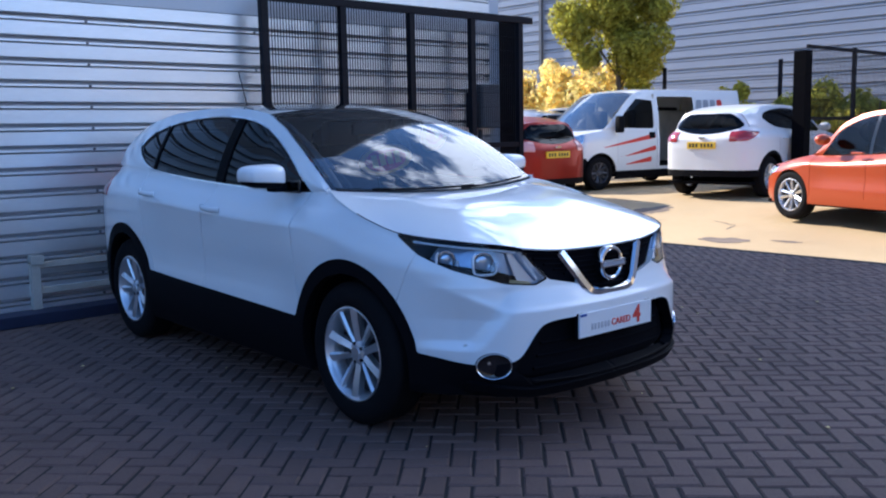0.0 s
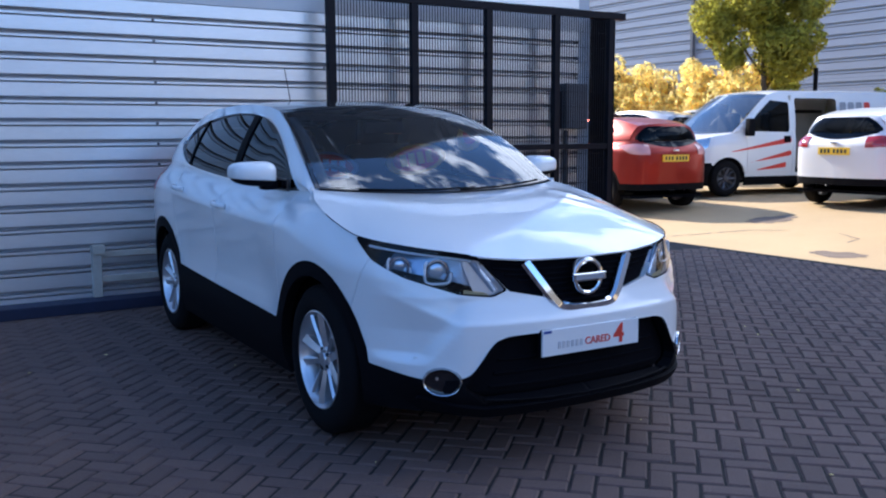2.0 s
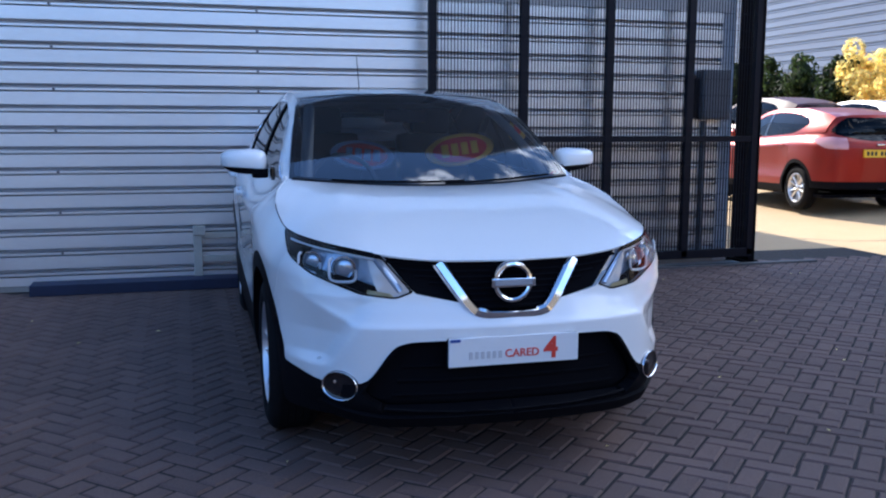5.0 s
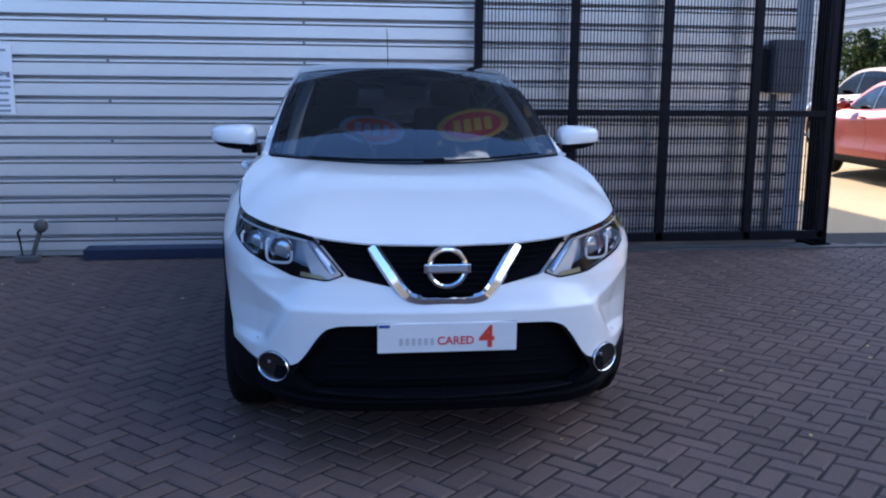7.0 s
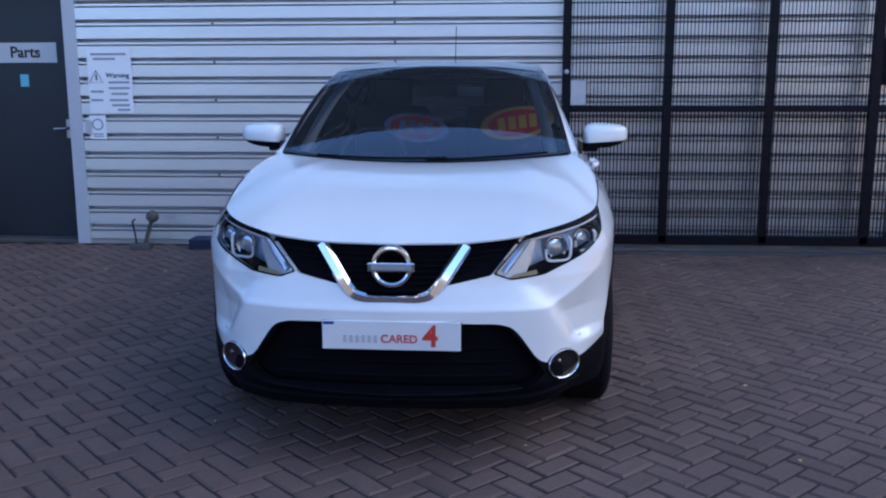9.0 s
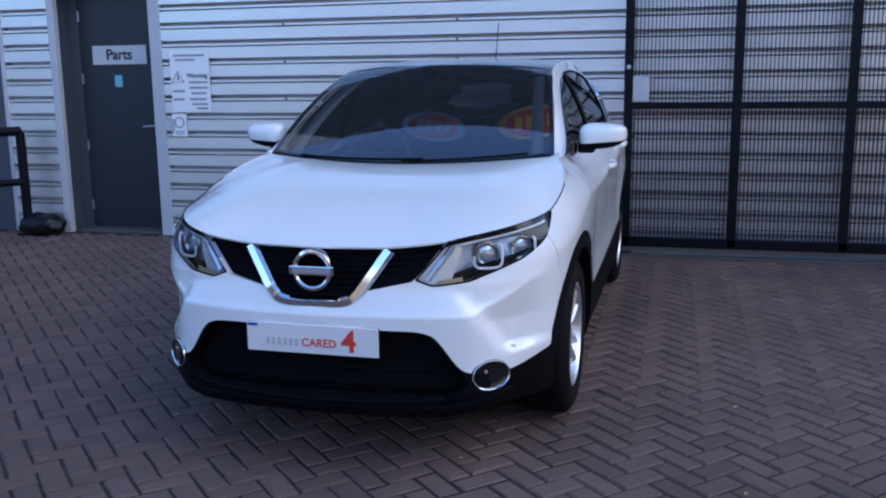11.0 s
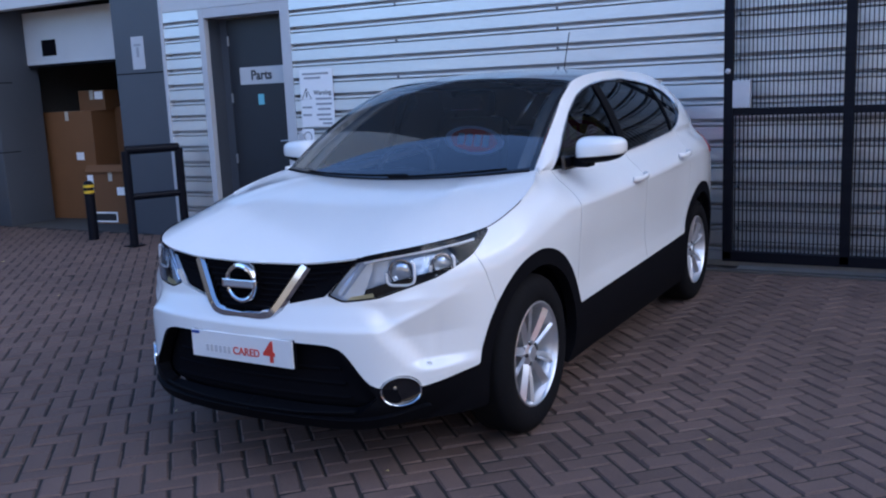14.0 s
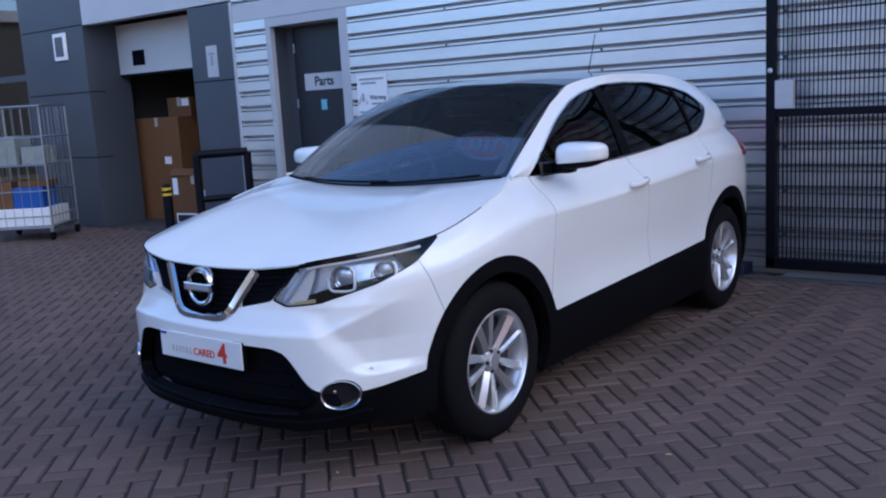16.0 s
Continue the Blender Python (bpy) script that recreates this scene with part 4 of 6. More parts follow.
    # two oval boards before the front seats stand in for windscreen reflections
    for sx, rim_m, in_m, tilt in ((-.165, "board_blue", "board_red", 6), (.45, "board_yellow", "board_red", -8)):
        m = pose(sx, 1.42, 1.175 if sx < 0 else 1.205, -12, tilt, 0) @ Matrix.Diagonal((.66, 1, .66, 1) if sx < 0 else (.74, 1, .74, 1))
        bm = bmesh.new()
        lathe(bm, [(.20, -.004), (.20, .004), (.001, .004)], 40, m @ pose(0, 0, 0, 0, 0, -90) @ Matrix.Diagonal((1, 1.5, .66, 1)))
        board = part("oval_board", bm, M[rim_m], car, "oval board standing in for a reflection in the windscreen")
        bm = bmesh.new()
        lathe(bm, [(.165, -.002), (.165, .007), (.001, .007)], 40, m @ pose(0, 0, 0, 0, 0, -90) @ Matrix.Diagonal((1, 1.45, .64, 1)))
        part("board_field", bm, M[in_m], board)
        for k in range(4):
            part("board_bar", box(-.16 + k * .086, -.10 + k * .086, -.0095, -.0075, -.05, .055, 0, m), M["board_blue" if sx < 0 else "board_yellow"], board)
    # wheels
    for x, y in ((.767, F_AX), (.757, R_AX)):
        make_wheel("wheel", car, pose(x, y, AZ, 25 * y, 0, 0))
        make_wheel("wheel", car, pose(-x, y, AZ, 25 * y, 0, 180))
    return car


CAR_AT = pose(.0125, -3.869, 0, 0, 0, -0.7)
build_hero(CAR_AT)

# ---- the building ----


def setting(name, bm, mat, label="", smooth=None):
    return tagged(part(name, bm, mat, smooth=smooth), label, kind="structure")


GROOVE, PITCH = 2.000, 0.165          # top edge of one groove, and the way from groove to groove


def cladding(bm, x0, x1, z0, z1, y=0.039, pitch=PITCH, top=GROOVE, deep=0.085):
    """Sheeting that looks towards -y: broad level pans, and between them a wide groove, a small rib and a narrow groove."""
    k = math.floor((top - z0) / pitch)
    u = pitch / 0.165
    pts = []
    g = top - k * pitch - pitch * 2
    while g < z1 + pitch:
        for down, yy in ((.066, -deep), (.064, -deep * .2), (.0545, -deep * .2), (.0515, -deep * .92), (.0335, -deep * .92), (.031, 0.0), (.002, 0.0), (0, -deep)):
            pts.append((g - down * u, yy))
        g += pitch
    zs, ys = [p[0] for p in pts], [p[1] for p in pts]
    inside = [(z, yy) for z, yy in pts if z0 < z < z1]
    line = [(z0, float(np.interp(z0, zs, ys)))] + inside + [(z1, float(np.interp(z1, zs, ys)))]
    A = [bm.verts.new((x0, y + yy, z)) for z, yy in line]
    B = [bm.verts.new((x1, y + yy, z)) for z, yy in line]
    for i in range(len(line) - 1):
        f = bm.faces.new((A[i], B[i], B[i + 1], A[i + 1]))
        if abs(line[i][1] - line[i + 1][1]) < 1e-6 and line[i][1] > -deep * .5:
            f.material_index = 1          # groove floors take a greyer colour in place of shade
    C = [bm.verts.new((x, y + .088, z)) for x, z in ((x0, z0), (x1, z0), (x1, z1), (x0, z1))]
    bm.faces.new([C[3], C[2], C[1], C[0]])
    bm.faces.new(A + [C[3], C[0]])
    bm.faces.new(B[::-1] + [C[1], C[2]])
    return bm


WALL_END, ROOF = 3.95, 9.8
DOOR_X0, DOOR_X1, DOOR_TOP = -4.44, -3.51, 2.335
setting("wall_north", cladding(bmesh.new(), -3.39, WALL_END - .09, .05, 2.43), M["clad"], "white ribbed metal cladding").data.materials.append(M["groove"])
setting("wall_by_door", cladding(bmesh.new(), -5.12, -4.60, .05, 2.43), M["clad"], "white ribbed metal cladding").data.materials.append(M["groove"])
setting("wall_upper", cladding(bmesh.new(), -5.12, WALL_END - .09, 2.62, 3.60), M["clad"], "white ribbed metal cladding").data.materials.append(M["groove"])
# out of view; its dark colour only dims the windscreen reflection
setting("wall_top", cladding(bmesh.new(), -5.12, WALL_END - .09, 3.604, ROOF), M["upper_clad"], "unseen upper ribbed cladding, darkened to dim its windscreen reflection").data.materials.append(M["groove"])
setting("fascia_band", box(-5.12, WALL_END - .02, -.045, .12, 2.434, 2.616, .004), M["fascia"], "pale flat band over the cladding")
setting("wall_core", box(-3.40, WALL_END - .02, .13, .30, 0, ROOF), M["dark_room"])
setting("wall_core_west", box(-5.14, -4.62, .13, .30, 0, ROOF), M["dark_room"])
setting("wall_east", box(WALL_END - .02, WALL_END + .055, .12, 30, 0, ROOF), M["clad"], "white metal cladding on the side of the building")
setting("corner_trim", box(WALL_END - .088, WALL_END + .06, -.04, .115, .02, ROOF, .004), M["trim"])
setting("plinth", box(-3.39, WALL_END + .05, -.035, .12, .0, .048, .006), M["concrete"], "pale concrete plinth")
setting("plinth_west", box(-5.12, -4.60, -.035, .12, .0, .048, .006), M["concrete"])
setting("roof", box(-30, WALL_END + .06, .02, 30, ROOF, ROOF + .12), M["fascia"])
# seams and screws of the cladding
for x, step in ((-2.16, 2), (-.56, 1), (.93, 2)):
    for k in range(0, 15, step):
        z = GROOVE - .042 - k * PITCH + PITCH * 2
        if .1 < z < 2.4:
            bm = bmesh.new()
            lathe(bm, [(.012, -.012), (.012, .003), (.006, .007), (.001, .008)], 8, Matrix.Translation((x, -.041, z)) @ pose(0, 0, 0, 0, 0, -90))
            setting("screw", bm, M["grey_box"])
# door with its recess
bm = bmesh.new()
for a, b in ((-4.60, -4.525), (DOOR_X1, -3.392)):
    add_box(bm, a, b, -.048, .02 if a < -4 else .20, .0, 2.43, .004)
add_box(bm, -4.525, DOOR_X1, -.048, .20, DOOR_TOP, 2.43, .004)
setting("door_frame", bm, M["trim"], "pale metal door surround")
door = tagged(part("door_1", box(DOOR_X0 + .01, DOOR_X1 - .01, .195, .245, .03, DOOR_TOP - .01, .004), M["door"]), "closed dark grey steel door", kind="structure")
setting("door_step", box(DOOR_X0, DOOR_X1, -.02, .24, 0, .028, .004), M["iron"])
setting("door_reveal", box(-4.60, -4.526, .022, .30, .0, DOOR_TOP), M["slate"])
setting("door_jamb", box(-4.526, DOOR_X0 + .008, .19, .30, .0, DOOR_TOP), M["slate"])
sign = part("door_sign", box(-4.29, -3.70, .186, .194, 1.635, 1.815, .002), M["fascia"], door, "white sign lettered Parts")
text_mesh("Parts", .140, M["ink"], Matrix.Translation((-3.995, .184, 1.725)) @ FACE, parent=sign, bold=.003)
part("door_sticker", box(-4.065, -3.985, .190, .194, 1.42, 1.53, .001), M["cyan"], door, "small cyan sticker")
handle = bmesh.new()
tube(handle, [(-3.64, .195, 1.04), (-3.64, .145, 1.04), (-3.76, .145, 1.035)], .011, 8)
part("door_handle", handle, M["steel"], door, smooth=60)
part("handle_plate", box(-3.66, -3.62, .188, .195, .95, 1.12, .002), M["steel"], door)
for z in (.25, .85, 1.5, 2.1):
    bm = bmesh.new()
    tube(bm, [(DOOR_X0 + .022, .185, z - .05), (DOOR_X0 + .022, .185, z + .05)], .011, 8)
    part("hinge", bm, M["steel"], door, smooth=60)


def notice(name, label, x0, x1, z0, z1, y=-.052):
    return tagged(part(name, box(x0, x1, y - .004, y, z0, z1, .001), M["paper"]), label, "sign")


warn = notice("warning_notice", "white warning notice with a black triangle on the cladding", -3.305, -2.905, 1.185, 1.745)
text_mesh("Warning", .060, M["ink"], Matrix.Translation((-3.035, -.0575, 1.515)) @ FACE, parent=warn, thick=.001, bold=.0008)
bm = bmesh.new()
tube(bm, [(-3.29, -.0575, 1.455), (-3.17, -.0575, 1.455), (-3.23, -.0575, 1.56)], .006, 4, True, rz=.002)
part("triangle", bm, M["ink"], warn)
part("exclamation", box(-3.236, -3.224, -.0585, -.0560, 1.475, 1.525), M["ink"], warn)
for k, (x0, x1, z) in enumerate(((-3.27, -2.95, 1.70), (-3.25, -3.05, 1.66), (-3.12, -2.93, 1.455), (-3.12, -2.93, 1.405), (-3.10, -2.95, 1.355), (-3.29, -3.17, 1.375), (-3.29, -3.18, 1.30),
                             (-3.12, -2.95, 1.30), (-3.10, -2.94, 1.255), (-3.05, -2.94, 1.215))):
    part("text_bar", box(x0, x1, -.0582, -.0560, z - .009, z + .009), M["grey_ink"], warn)
small = notice("small_notice", "small white notice with a faint round mark", -3.32, -3.17, .955, 1.165)
bm = bmesh.new()
lathe(bm, [(.052, -.001), (.052, .002), (.040, .002), (.040, -.001)], 24, Matrix.Translation((-3.245, -.0575, 1.085)) @ pose(0, 0, 0, 0, 0, -90))
part("round_mark", bm, M["grey_ink"], small)
for z in (1.0, .98):
    part("text_bar", box(-3.29, -3.20, -.0582, -.0560, z - .005, z + .005), M["grey_ink"], small)
tagged(part("junction_box", box(-3.36, -3.40 + .10, -.066, -.047, 1.0, 1.12, .004), M["trim"]), "pale plastic junction box on the door surround", "box")

# slate-grey bays
setting("bay_column_east", box(-5.90, -5.16, -.05, .60, 0, 2.66, .006), M["slate"], "slate grey panel column")
setting("bay_trim", box(-5.16, -5.115, -.055, .2, 0, 2.66, .004), M["trim"])
setting("bay_column_west", box(-9.60, -8.10, -.05, .60, 0, 4.2, .006), M["slate"], "slate grey panel wall")
for z in (0.94, 1.81, 2.68, 3.55):
    setting("panel_joint", box(-9.60, -8.098, -.054, .2, z, z + .012), M["gap"])
setting("panel_joint", box(-5.902, -5.158, -.054, .2, 1.81, 1.822), M["gap"])
setting("bay_header", box(-8.10, -5.16, -.04, .12, 2.68, ROOF, .004), M["fascia"], "pale flat panel over the loading bay")
setting("wall_upper_west", box(-30, -8.10, -.04, .3, 4.2, ROOF), M["fascia"])
shutter = tagged(part("shutter", box(-8.10, -5.90, .45, .50, 2.03, 2.68, .004), M["fascia"]), "half-raised pale sectional loading door", "door")
part("shutter_window", box(-7.77, -7.51, .438, .449, 2.13, 2.33, .004), M["gap"], shutter, "small dark window")
part("shutter_seal", box(-8.08, -5.92, .455, .495, 2.0, 2.029), M["rubber"], shutter)
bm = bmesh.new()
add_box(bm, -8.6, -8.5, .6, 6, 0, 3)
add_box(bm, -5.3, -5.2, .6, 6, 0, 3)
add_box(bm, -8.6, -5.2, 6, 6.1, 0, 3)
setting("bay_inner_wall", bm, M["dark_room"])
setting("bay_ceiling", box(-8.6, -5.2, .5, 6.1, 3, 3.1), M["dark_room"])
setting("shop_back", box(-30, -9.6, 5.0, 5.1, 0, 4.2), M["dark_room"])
setting("shop_ceiling", box(-30, -9.6, .1, 5.0, 4.2, 4.3), M["fascia"])
plaque = tagged(part("column_plaque", box(-5.62, -5.43, -.056, -.050, 1.86, 2.215, .002), M["trim"]), "pale plaque on the slate column", "sign")
part("plaque_mark", box(-5.545, -5.505, -.0585, -.0555, 1.99, 2.10), M["grey_ink"], plaque)
part("plaque_bar", box(-5.58, -5.47, -.0585, -.0555, 2.11, 2.135), M["grey_ink"], plaque)
panel = tagged(part("key_panel", box(-8.78, -8.49, -.085, -.051, 2.26, 2.62, .01), M["paper"]), "white framed key panel on the slate wall", "panel")
part("panel_face", box(-8.73, -8.54, -.089, -.084, 2.31, 2.57, .002), M["grey_box"], panel)
# glazed shop front further along
front = tagged(put("shop_front", None), "tall glazed shop front with slate frames", kind="structure")
for x in (-9.65, -11.55, -13.45):
    part("mullion", box(x - .05, x + .05, -.02, .08, 0, 4.2), M["slate"], front)
for z in (.02, 2.05, 4.1):
    part("transom", box(-13.45, -9.70, -.015, .075, z, z + .09), M["slate"], front)
for x in (-11.50, -13.40):
    for z0, z1 in ((.11, 2.05), (2.14, 4.1)):
        o = part("pane", box(x, x + 1.78, .03, .038, z0, z1), M["shop"], front)
        o.visible_shadow = False
setting("wall_far_west", box(-30, -13.50, -.04, .3, 0, 4.2), M["slate"])

# ---- things along the wall ----


def pipe_hoop():
    t = thing("hoop_barrier", "black painted tubular steel hoop barrier beside the door", "barrier")
    a, b = Vector((-5.13, -.72, 0)), Vector((-4.88, -.22, 0))
    for p in (a, b):
        bm = bmesh.new()
        tube(bm, [p, p + Vector((0, 0, 1.0))], .045, 14)
        part("upright", bm, M["black"], t, smooth=50)
    for z, r in ((1.01, .046), (.52, .036)):
        bm = bmesh.new()
        tube(bm, [a + Vector((0, 0, z)), b + Vector((0, 0, z))], r, 14)
        part("crossbar", bm, M["black"], t, smooth=50)
    for p in (a, b):
        part("foot_plate", box(p.x - .08, p.x + .08, p.y - .08, p.y + .08, 0, .012), M["black"], t)


def bollard(x, y):
    t = thing("bollard", "black bollard with yellow reflective bands", "bollard")
    bm = bmesh.new()
    lathe(bm, [(.055, 0), (.055, .60), (.050, .64), (.03, .66), (.001, .665)], 20, Matrix.Translation((x, y, 0)) @ pose(0, 0, 0, 0, -90, 0))
    part("post", bm, M["black"], t, smooth=50)
    for z in (.525, .59):
        bm = bmesh.new()
        lathe(bm, [(.0565, z), (.0565, z + .03)], 20, Matrix.Translation((x, y, 0)) @ pose(0, 0, 0, 0, -90, 0))
        part("band", bm, M["yellow"], t, smooth=50)


def sack():
    bm = bmesh.new()
    bmesh.ops.create_icosphere(bm, subdivisions=4, radius=1)
    for v in bm.verts:
        n = noise.noise(v.co * 2.2) * .16 + noise.noise(v.co * 6) * .05
        v.co = v.co * (1 + n)
        v.co = Vector((v.co.x * .24, v.co.y * .15, max(v.co.z, -.75) * .125))
        v.co += Vector((-4.72, -.22, .094))
    tagged(part("black_sack", bm, M["sack"], smooth=60), "crumpled black plastic sack on the paving by the door", "bag")


def carton(name, x, y, w, d, z0, hgt, turn, label):
    m = pose(x, y, z0, 0, 0, turn)
    t = thing(name, label, "box", m)
    part("carton_body", box(-w / 2, w / 2, -d / 2, d / 2, 0, hgt, .006), M["card"], t)
    part("tape", box(-.03, .03, -d / 2 - .001, d / 2 + .001, hgt - .12, hgt + .001), M["cream"], t)
    part("address_label", box(w * .12, w * .12 + .13, -d / 2 - .002, -d / 2, hgt * .55, hgt * .55 + .10), M["paper"], t)
    return t


def roll_cage():
    o = Vector((-7.66, -1.04, 0))
    t = thing("roll_cage", "zinc wire roll cage trolley holding crates and boxes", "trolley", Matrix.Translation(o) @ pose(0, 0, 0, 0, 0, 35))
    W, D, H = .82, .72, 1.66          # runs to -x and +y from its corner
    for x, y in ((0, 0), (-W, 0), (-W, D), (0, D)):
        bm = bmesh.new()
        tube(bm, [(x, y, .15), (x, y, H)], .014, 8)
        part("corner_post", bm, M["steel"], t, smooth=60)
        c = bmesh.new()
        lathe(c, [(.05, -.016), (.055, -.012), (.055, .012), (.05, .016)], 16, Matrix.Translation((x * .96 - .02, y * .96 + .02, .056)), True)
        part("castor", c, M["rubber"], t, smooth=40)
        part("castor_fork", box(x * .96 - .04, x * .96, y * .96, y * .96 + .04, .10, .15), M["steel"], t)
    part("deck", box(-W, 0, 0, D, .15, .18, .004), M["steel"], t)
    for a, b in (((0, 0), (-W, 0)), ((0, 0), (0, D)), ((-W, 0), (-W, D)), ((-W, D), (0, D))):
        bm = bmesh.new()
        for z in (.30, .62, .95, 1.28, H):
            tube(bm, [(*a, z), (*b, z)], .008 if z < H else .013, 6)
        n = 7
        for k in range(1, n):
            x, y = a[0] + (b[0] - a[0]) * k / n, a[1] + (b[1] - a[1]) * k / n
            tube(bm, [(x, y, .18), (x, y, H)], .004, 5)
        part("mesh_side", bm, M["steel"], t, smooth=60)
    m = t.matrix_world

    def inside(name, x0, x1, y0, y1, z0, z1, mt, lab, cat):
        ob = part(name, box(x0, x1, y0, y1, z0, z1, .012), mt, at=m.copy())
        tagged(ob, lab, cat)
    shelf = bmesh.new()
    for k in range(9):
        tube(shelf, [(-W + .01, .04 + k * .08, .93), (-.01, .04 + k * .08, .93)], .005, 5)
    part("wire_shelf", shelf, M["steel"], t, smooth=60)
    inside("wrapped_pack", -.74, -.42, .14, .58, .936, 1.30, M["wrap"], "pale film-wrapped pack on the cage shelf", "package")
    inside("wrapped_pack", -.38, -.08, .18, .54, .936, 1.16, M["wrap"], "small pale film-wrapped pack on the cage shelf", "package")
    inside("white_tub", -.76, -.06, .08, .62, .181, .40, M["paper"], "white plastic tub in the roll cage", "tub")
    inside("blue_crate", -.52, -.14, .12, .52, .401, .66, M["blue_crate"], "blue plastic crate in the roll cage", "crate")
    inside("brown_carton", -.76, -.54, .12, .60, .401, .74, M["card"], "brown cardboard carton in the roll cage", "box")
    inside("brown_carton", -.46, -.10, .16, .5, .661, .74, M["card"], "flat cardboard carton on the blue crate", "box")


pipe_hoop()
bollard(-6.01, -.51)
sack()
roll_cage()
carton("tall_carton", -7.88, 1.10, .86, .70, 0.004, 1.42, 6, "tall brown cardboard carton standing in the loading bay")
carton("tall_carton", -7.02, 1.50, .75, .70, 0.004, 1.46, -5, "tall brown cardboard carton with a white label in the bay")
opened = carton("small_carton", -6.85, .72, .74, .48, 0.004, .66, 8, "opened brown carton with white labels in the bay")
part("printed_panel", box(-.34, .06, -.2425, -.2405, .02, .15), M["paper"], opened)
part("printed_mark", box(-.32, .04, -.2445, -.2426, .04, .13), M["ink"], opened)
part("torn_label", box(-.36, -.27, -.2425, -.2405, .40, .62), M["paper"], opened)
part("flap", box(-.36, .36, -.05, .05, -.004, .004, 0, pose(0, -.25, .70, 62, 0, 0)), M["card"], opened)
carton("small_carton", -6.20, 1.30, .50, .45, 0.004, .60, -6, "brown carton on the floor of the loading bay")
carton("small_carton", -7.60, 1.15, .42, .40, 1.425, .26, 10, "small brown carton on top of a tall one")

# low blue timber at the foot of the wall
for x0, x1 in ((-2.39, .70),):
    tagged(part("blue_kerb", box(x0, x1, -.285, -.06, .0, .088, .008), M["blue"]), "low blue painted timber kerb along the wall", kind="structure")
# cream guard rail low on the wall
rail = thing("guard_rail", "cream painted low guard rail fixed before the cladding", "rail")
part("rail_post", box(-1.13, -1.06, -.10, -.03, 0, .46, .004), M["cream"], rail)
part("rail_bracket", box(-1.13, -1.03, -.115, -.028, .43, .505, .006), M["cream"], rail)
for z in (.20, .40):
    part("rail_bar", box(-1.06, .60, -.075, -.045, z, z + .05, .004), M["cream"], rail)


def floor_lamp():
    t = thing("work_lamp", "small rusty floor-standing work lamp on a crossed foot", "lamp", pose(-2.79, -.28, 0))
    part("foot", box(-.12, .06, -.06, .06, 0, .050, .008), M["iron"], t)
    bm = bmesh.new()
    tube(bm, [(0, 0, .02), (.03, 0, .12), (.075, 0, .25)], .019, 8)
    part("stem", bm, M["iron"], t, smooth=60)
    bm = bmesh.new()
    bmesh.ops.create_uvsphere(bm, u_segments=16, v_segments=10, radius=.055, matrix=Matrix.Translation((.085, 0, .29)))
    part("head", bm, M["iron"], t, smooth=60)
    bm = bmesh.new()
    tube(bm, [(-.07, 0, .02), (-.085, 0, .16), (-.10, 0, .24), (-.075, 0, .265)], .008, 8)
    part("lever", bm, M["black"], t, smooth=60)


floor_lamp()

# ---- sliding gate ----
GY = -.25


def mesh_panel(name, x0, x1, z0, z1, y, parent, pitch=.030, wire=.0032, level=.152):
    """Welded mesh: close upright wires on wider-spaced level wires."""
    V, F = [], []

    def bar(a, b, r, up):
        i = len(V)
        for p in (a, b):
            for dx, dy in ((-r, -r), (r, -r), (r, r), (-r, r)):
                V.append((p[0] + dx, p[1] + dy * .8, p[2]) if up else (p[0], p[1] + dy, p[2] + dx))
        for k in range(4):
            j = (k + 1) % 4
            F.append((i + k, i + j, i + 4 + j, i + 4 + k))
    for x in np.arange(x0 + pitch / 2, x1, pitch):
        bar((x, y, z0), (x, y, z1), wire, True)
    for z in np.arange(z0 + level / 2, z1, level):
        bar((x0, y + .005, z), (x1, y + .005, z), wire * .5, False)
    me = bpy.data.meshes.new(name)
    me.from_pydata(V, [], F)
    me.materials.append(M["black"])
    return put(name, me, parent)


gate = thing("sliding_gate", "black steel sliding gate with fine mesh, parked along the wall", "gate")
posts = (.90, 1.735, 2.565, 3.395)
for i, x in enumerate(posts):
    part("gate_upright", box(x - .035, x + .035, GY - .03, GY + .03, .10, 2.565, .004), M["black"], gate)
part("top_rail", box(.865, 4.30, GY - .035, GY + .035, 2.545, 2.615, .004), M["black"], gate)
part("middle_rail", box(.935, 4.14, GY - .022, GY + .022, 1.20, 1.255, .003), M["black"], gate)
part("bottom_rail", box(.865, 4.14, GY - .03, GY + .03, .085, .165, .004), M["black"], gate)
part("end_upright", box(4.08, 4.14, GY - .03, GY + .03, .10, 2.545, .004), M["black"], gate)
for x0, x1 in zip(posts, posts[1:] + (4.11,)):
    for z0, z1 in ((.165, 1.20), (1.255, 2.545)):
        mesh_panel("mesh_panel", x0 + .035, x1 - .035, z0, z1, GY, gate, wire=.0046 if z0 < 1 else .0034)
part("gate_latch", box(.935, 1.06, GY - .05, GY + .02, 1.26, 1.46, .004), M["trim"], gate, "pale metal lock plate")
bm = bmesh.new()
bmesh.ops.create_uvsphere(bm, u_segments=12, v_segments=8, radius=.02, matrix=Matrix.Translation((.897, GY - .035, 1.532)))
part("gate_stud", bm, M["trim"], gate, smooth=60)
setting("threshold_strip", box(.95, 4.09, -.208, -.037, -.02, .012, .003), M["concrete"], "pale concrete strip under the gate")
setting("gate_track", box(.6, 4.9, GY - .04, GY + .04, 0, .018, .003), M["iron"], "steel gate track in the ground")
gp = thing("gate_post", "thick black steel gate post with roller guides", "post")
part("post_box", box(4.145, 4.22, -.215, .105, 0.03, 2.60, .006), M["post_black"], gp)
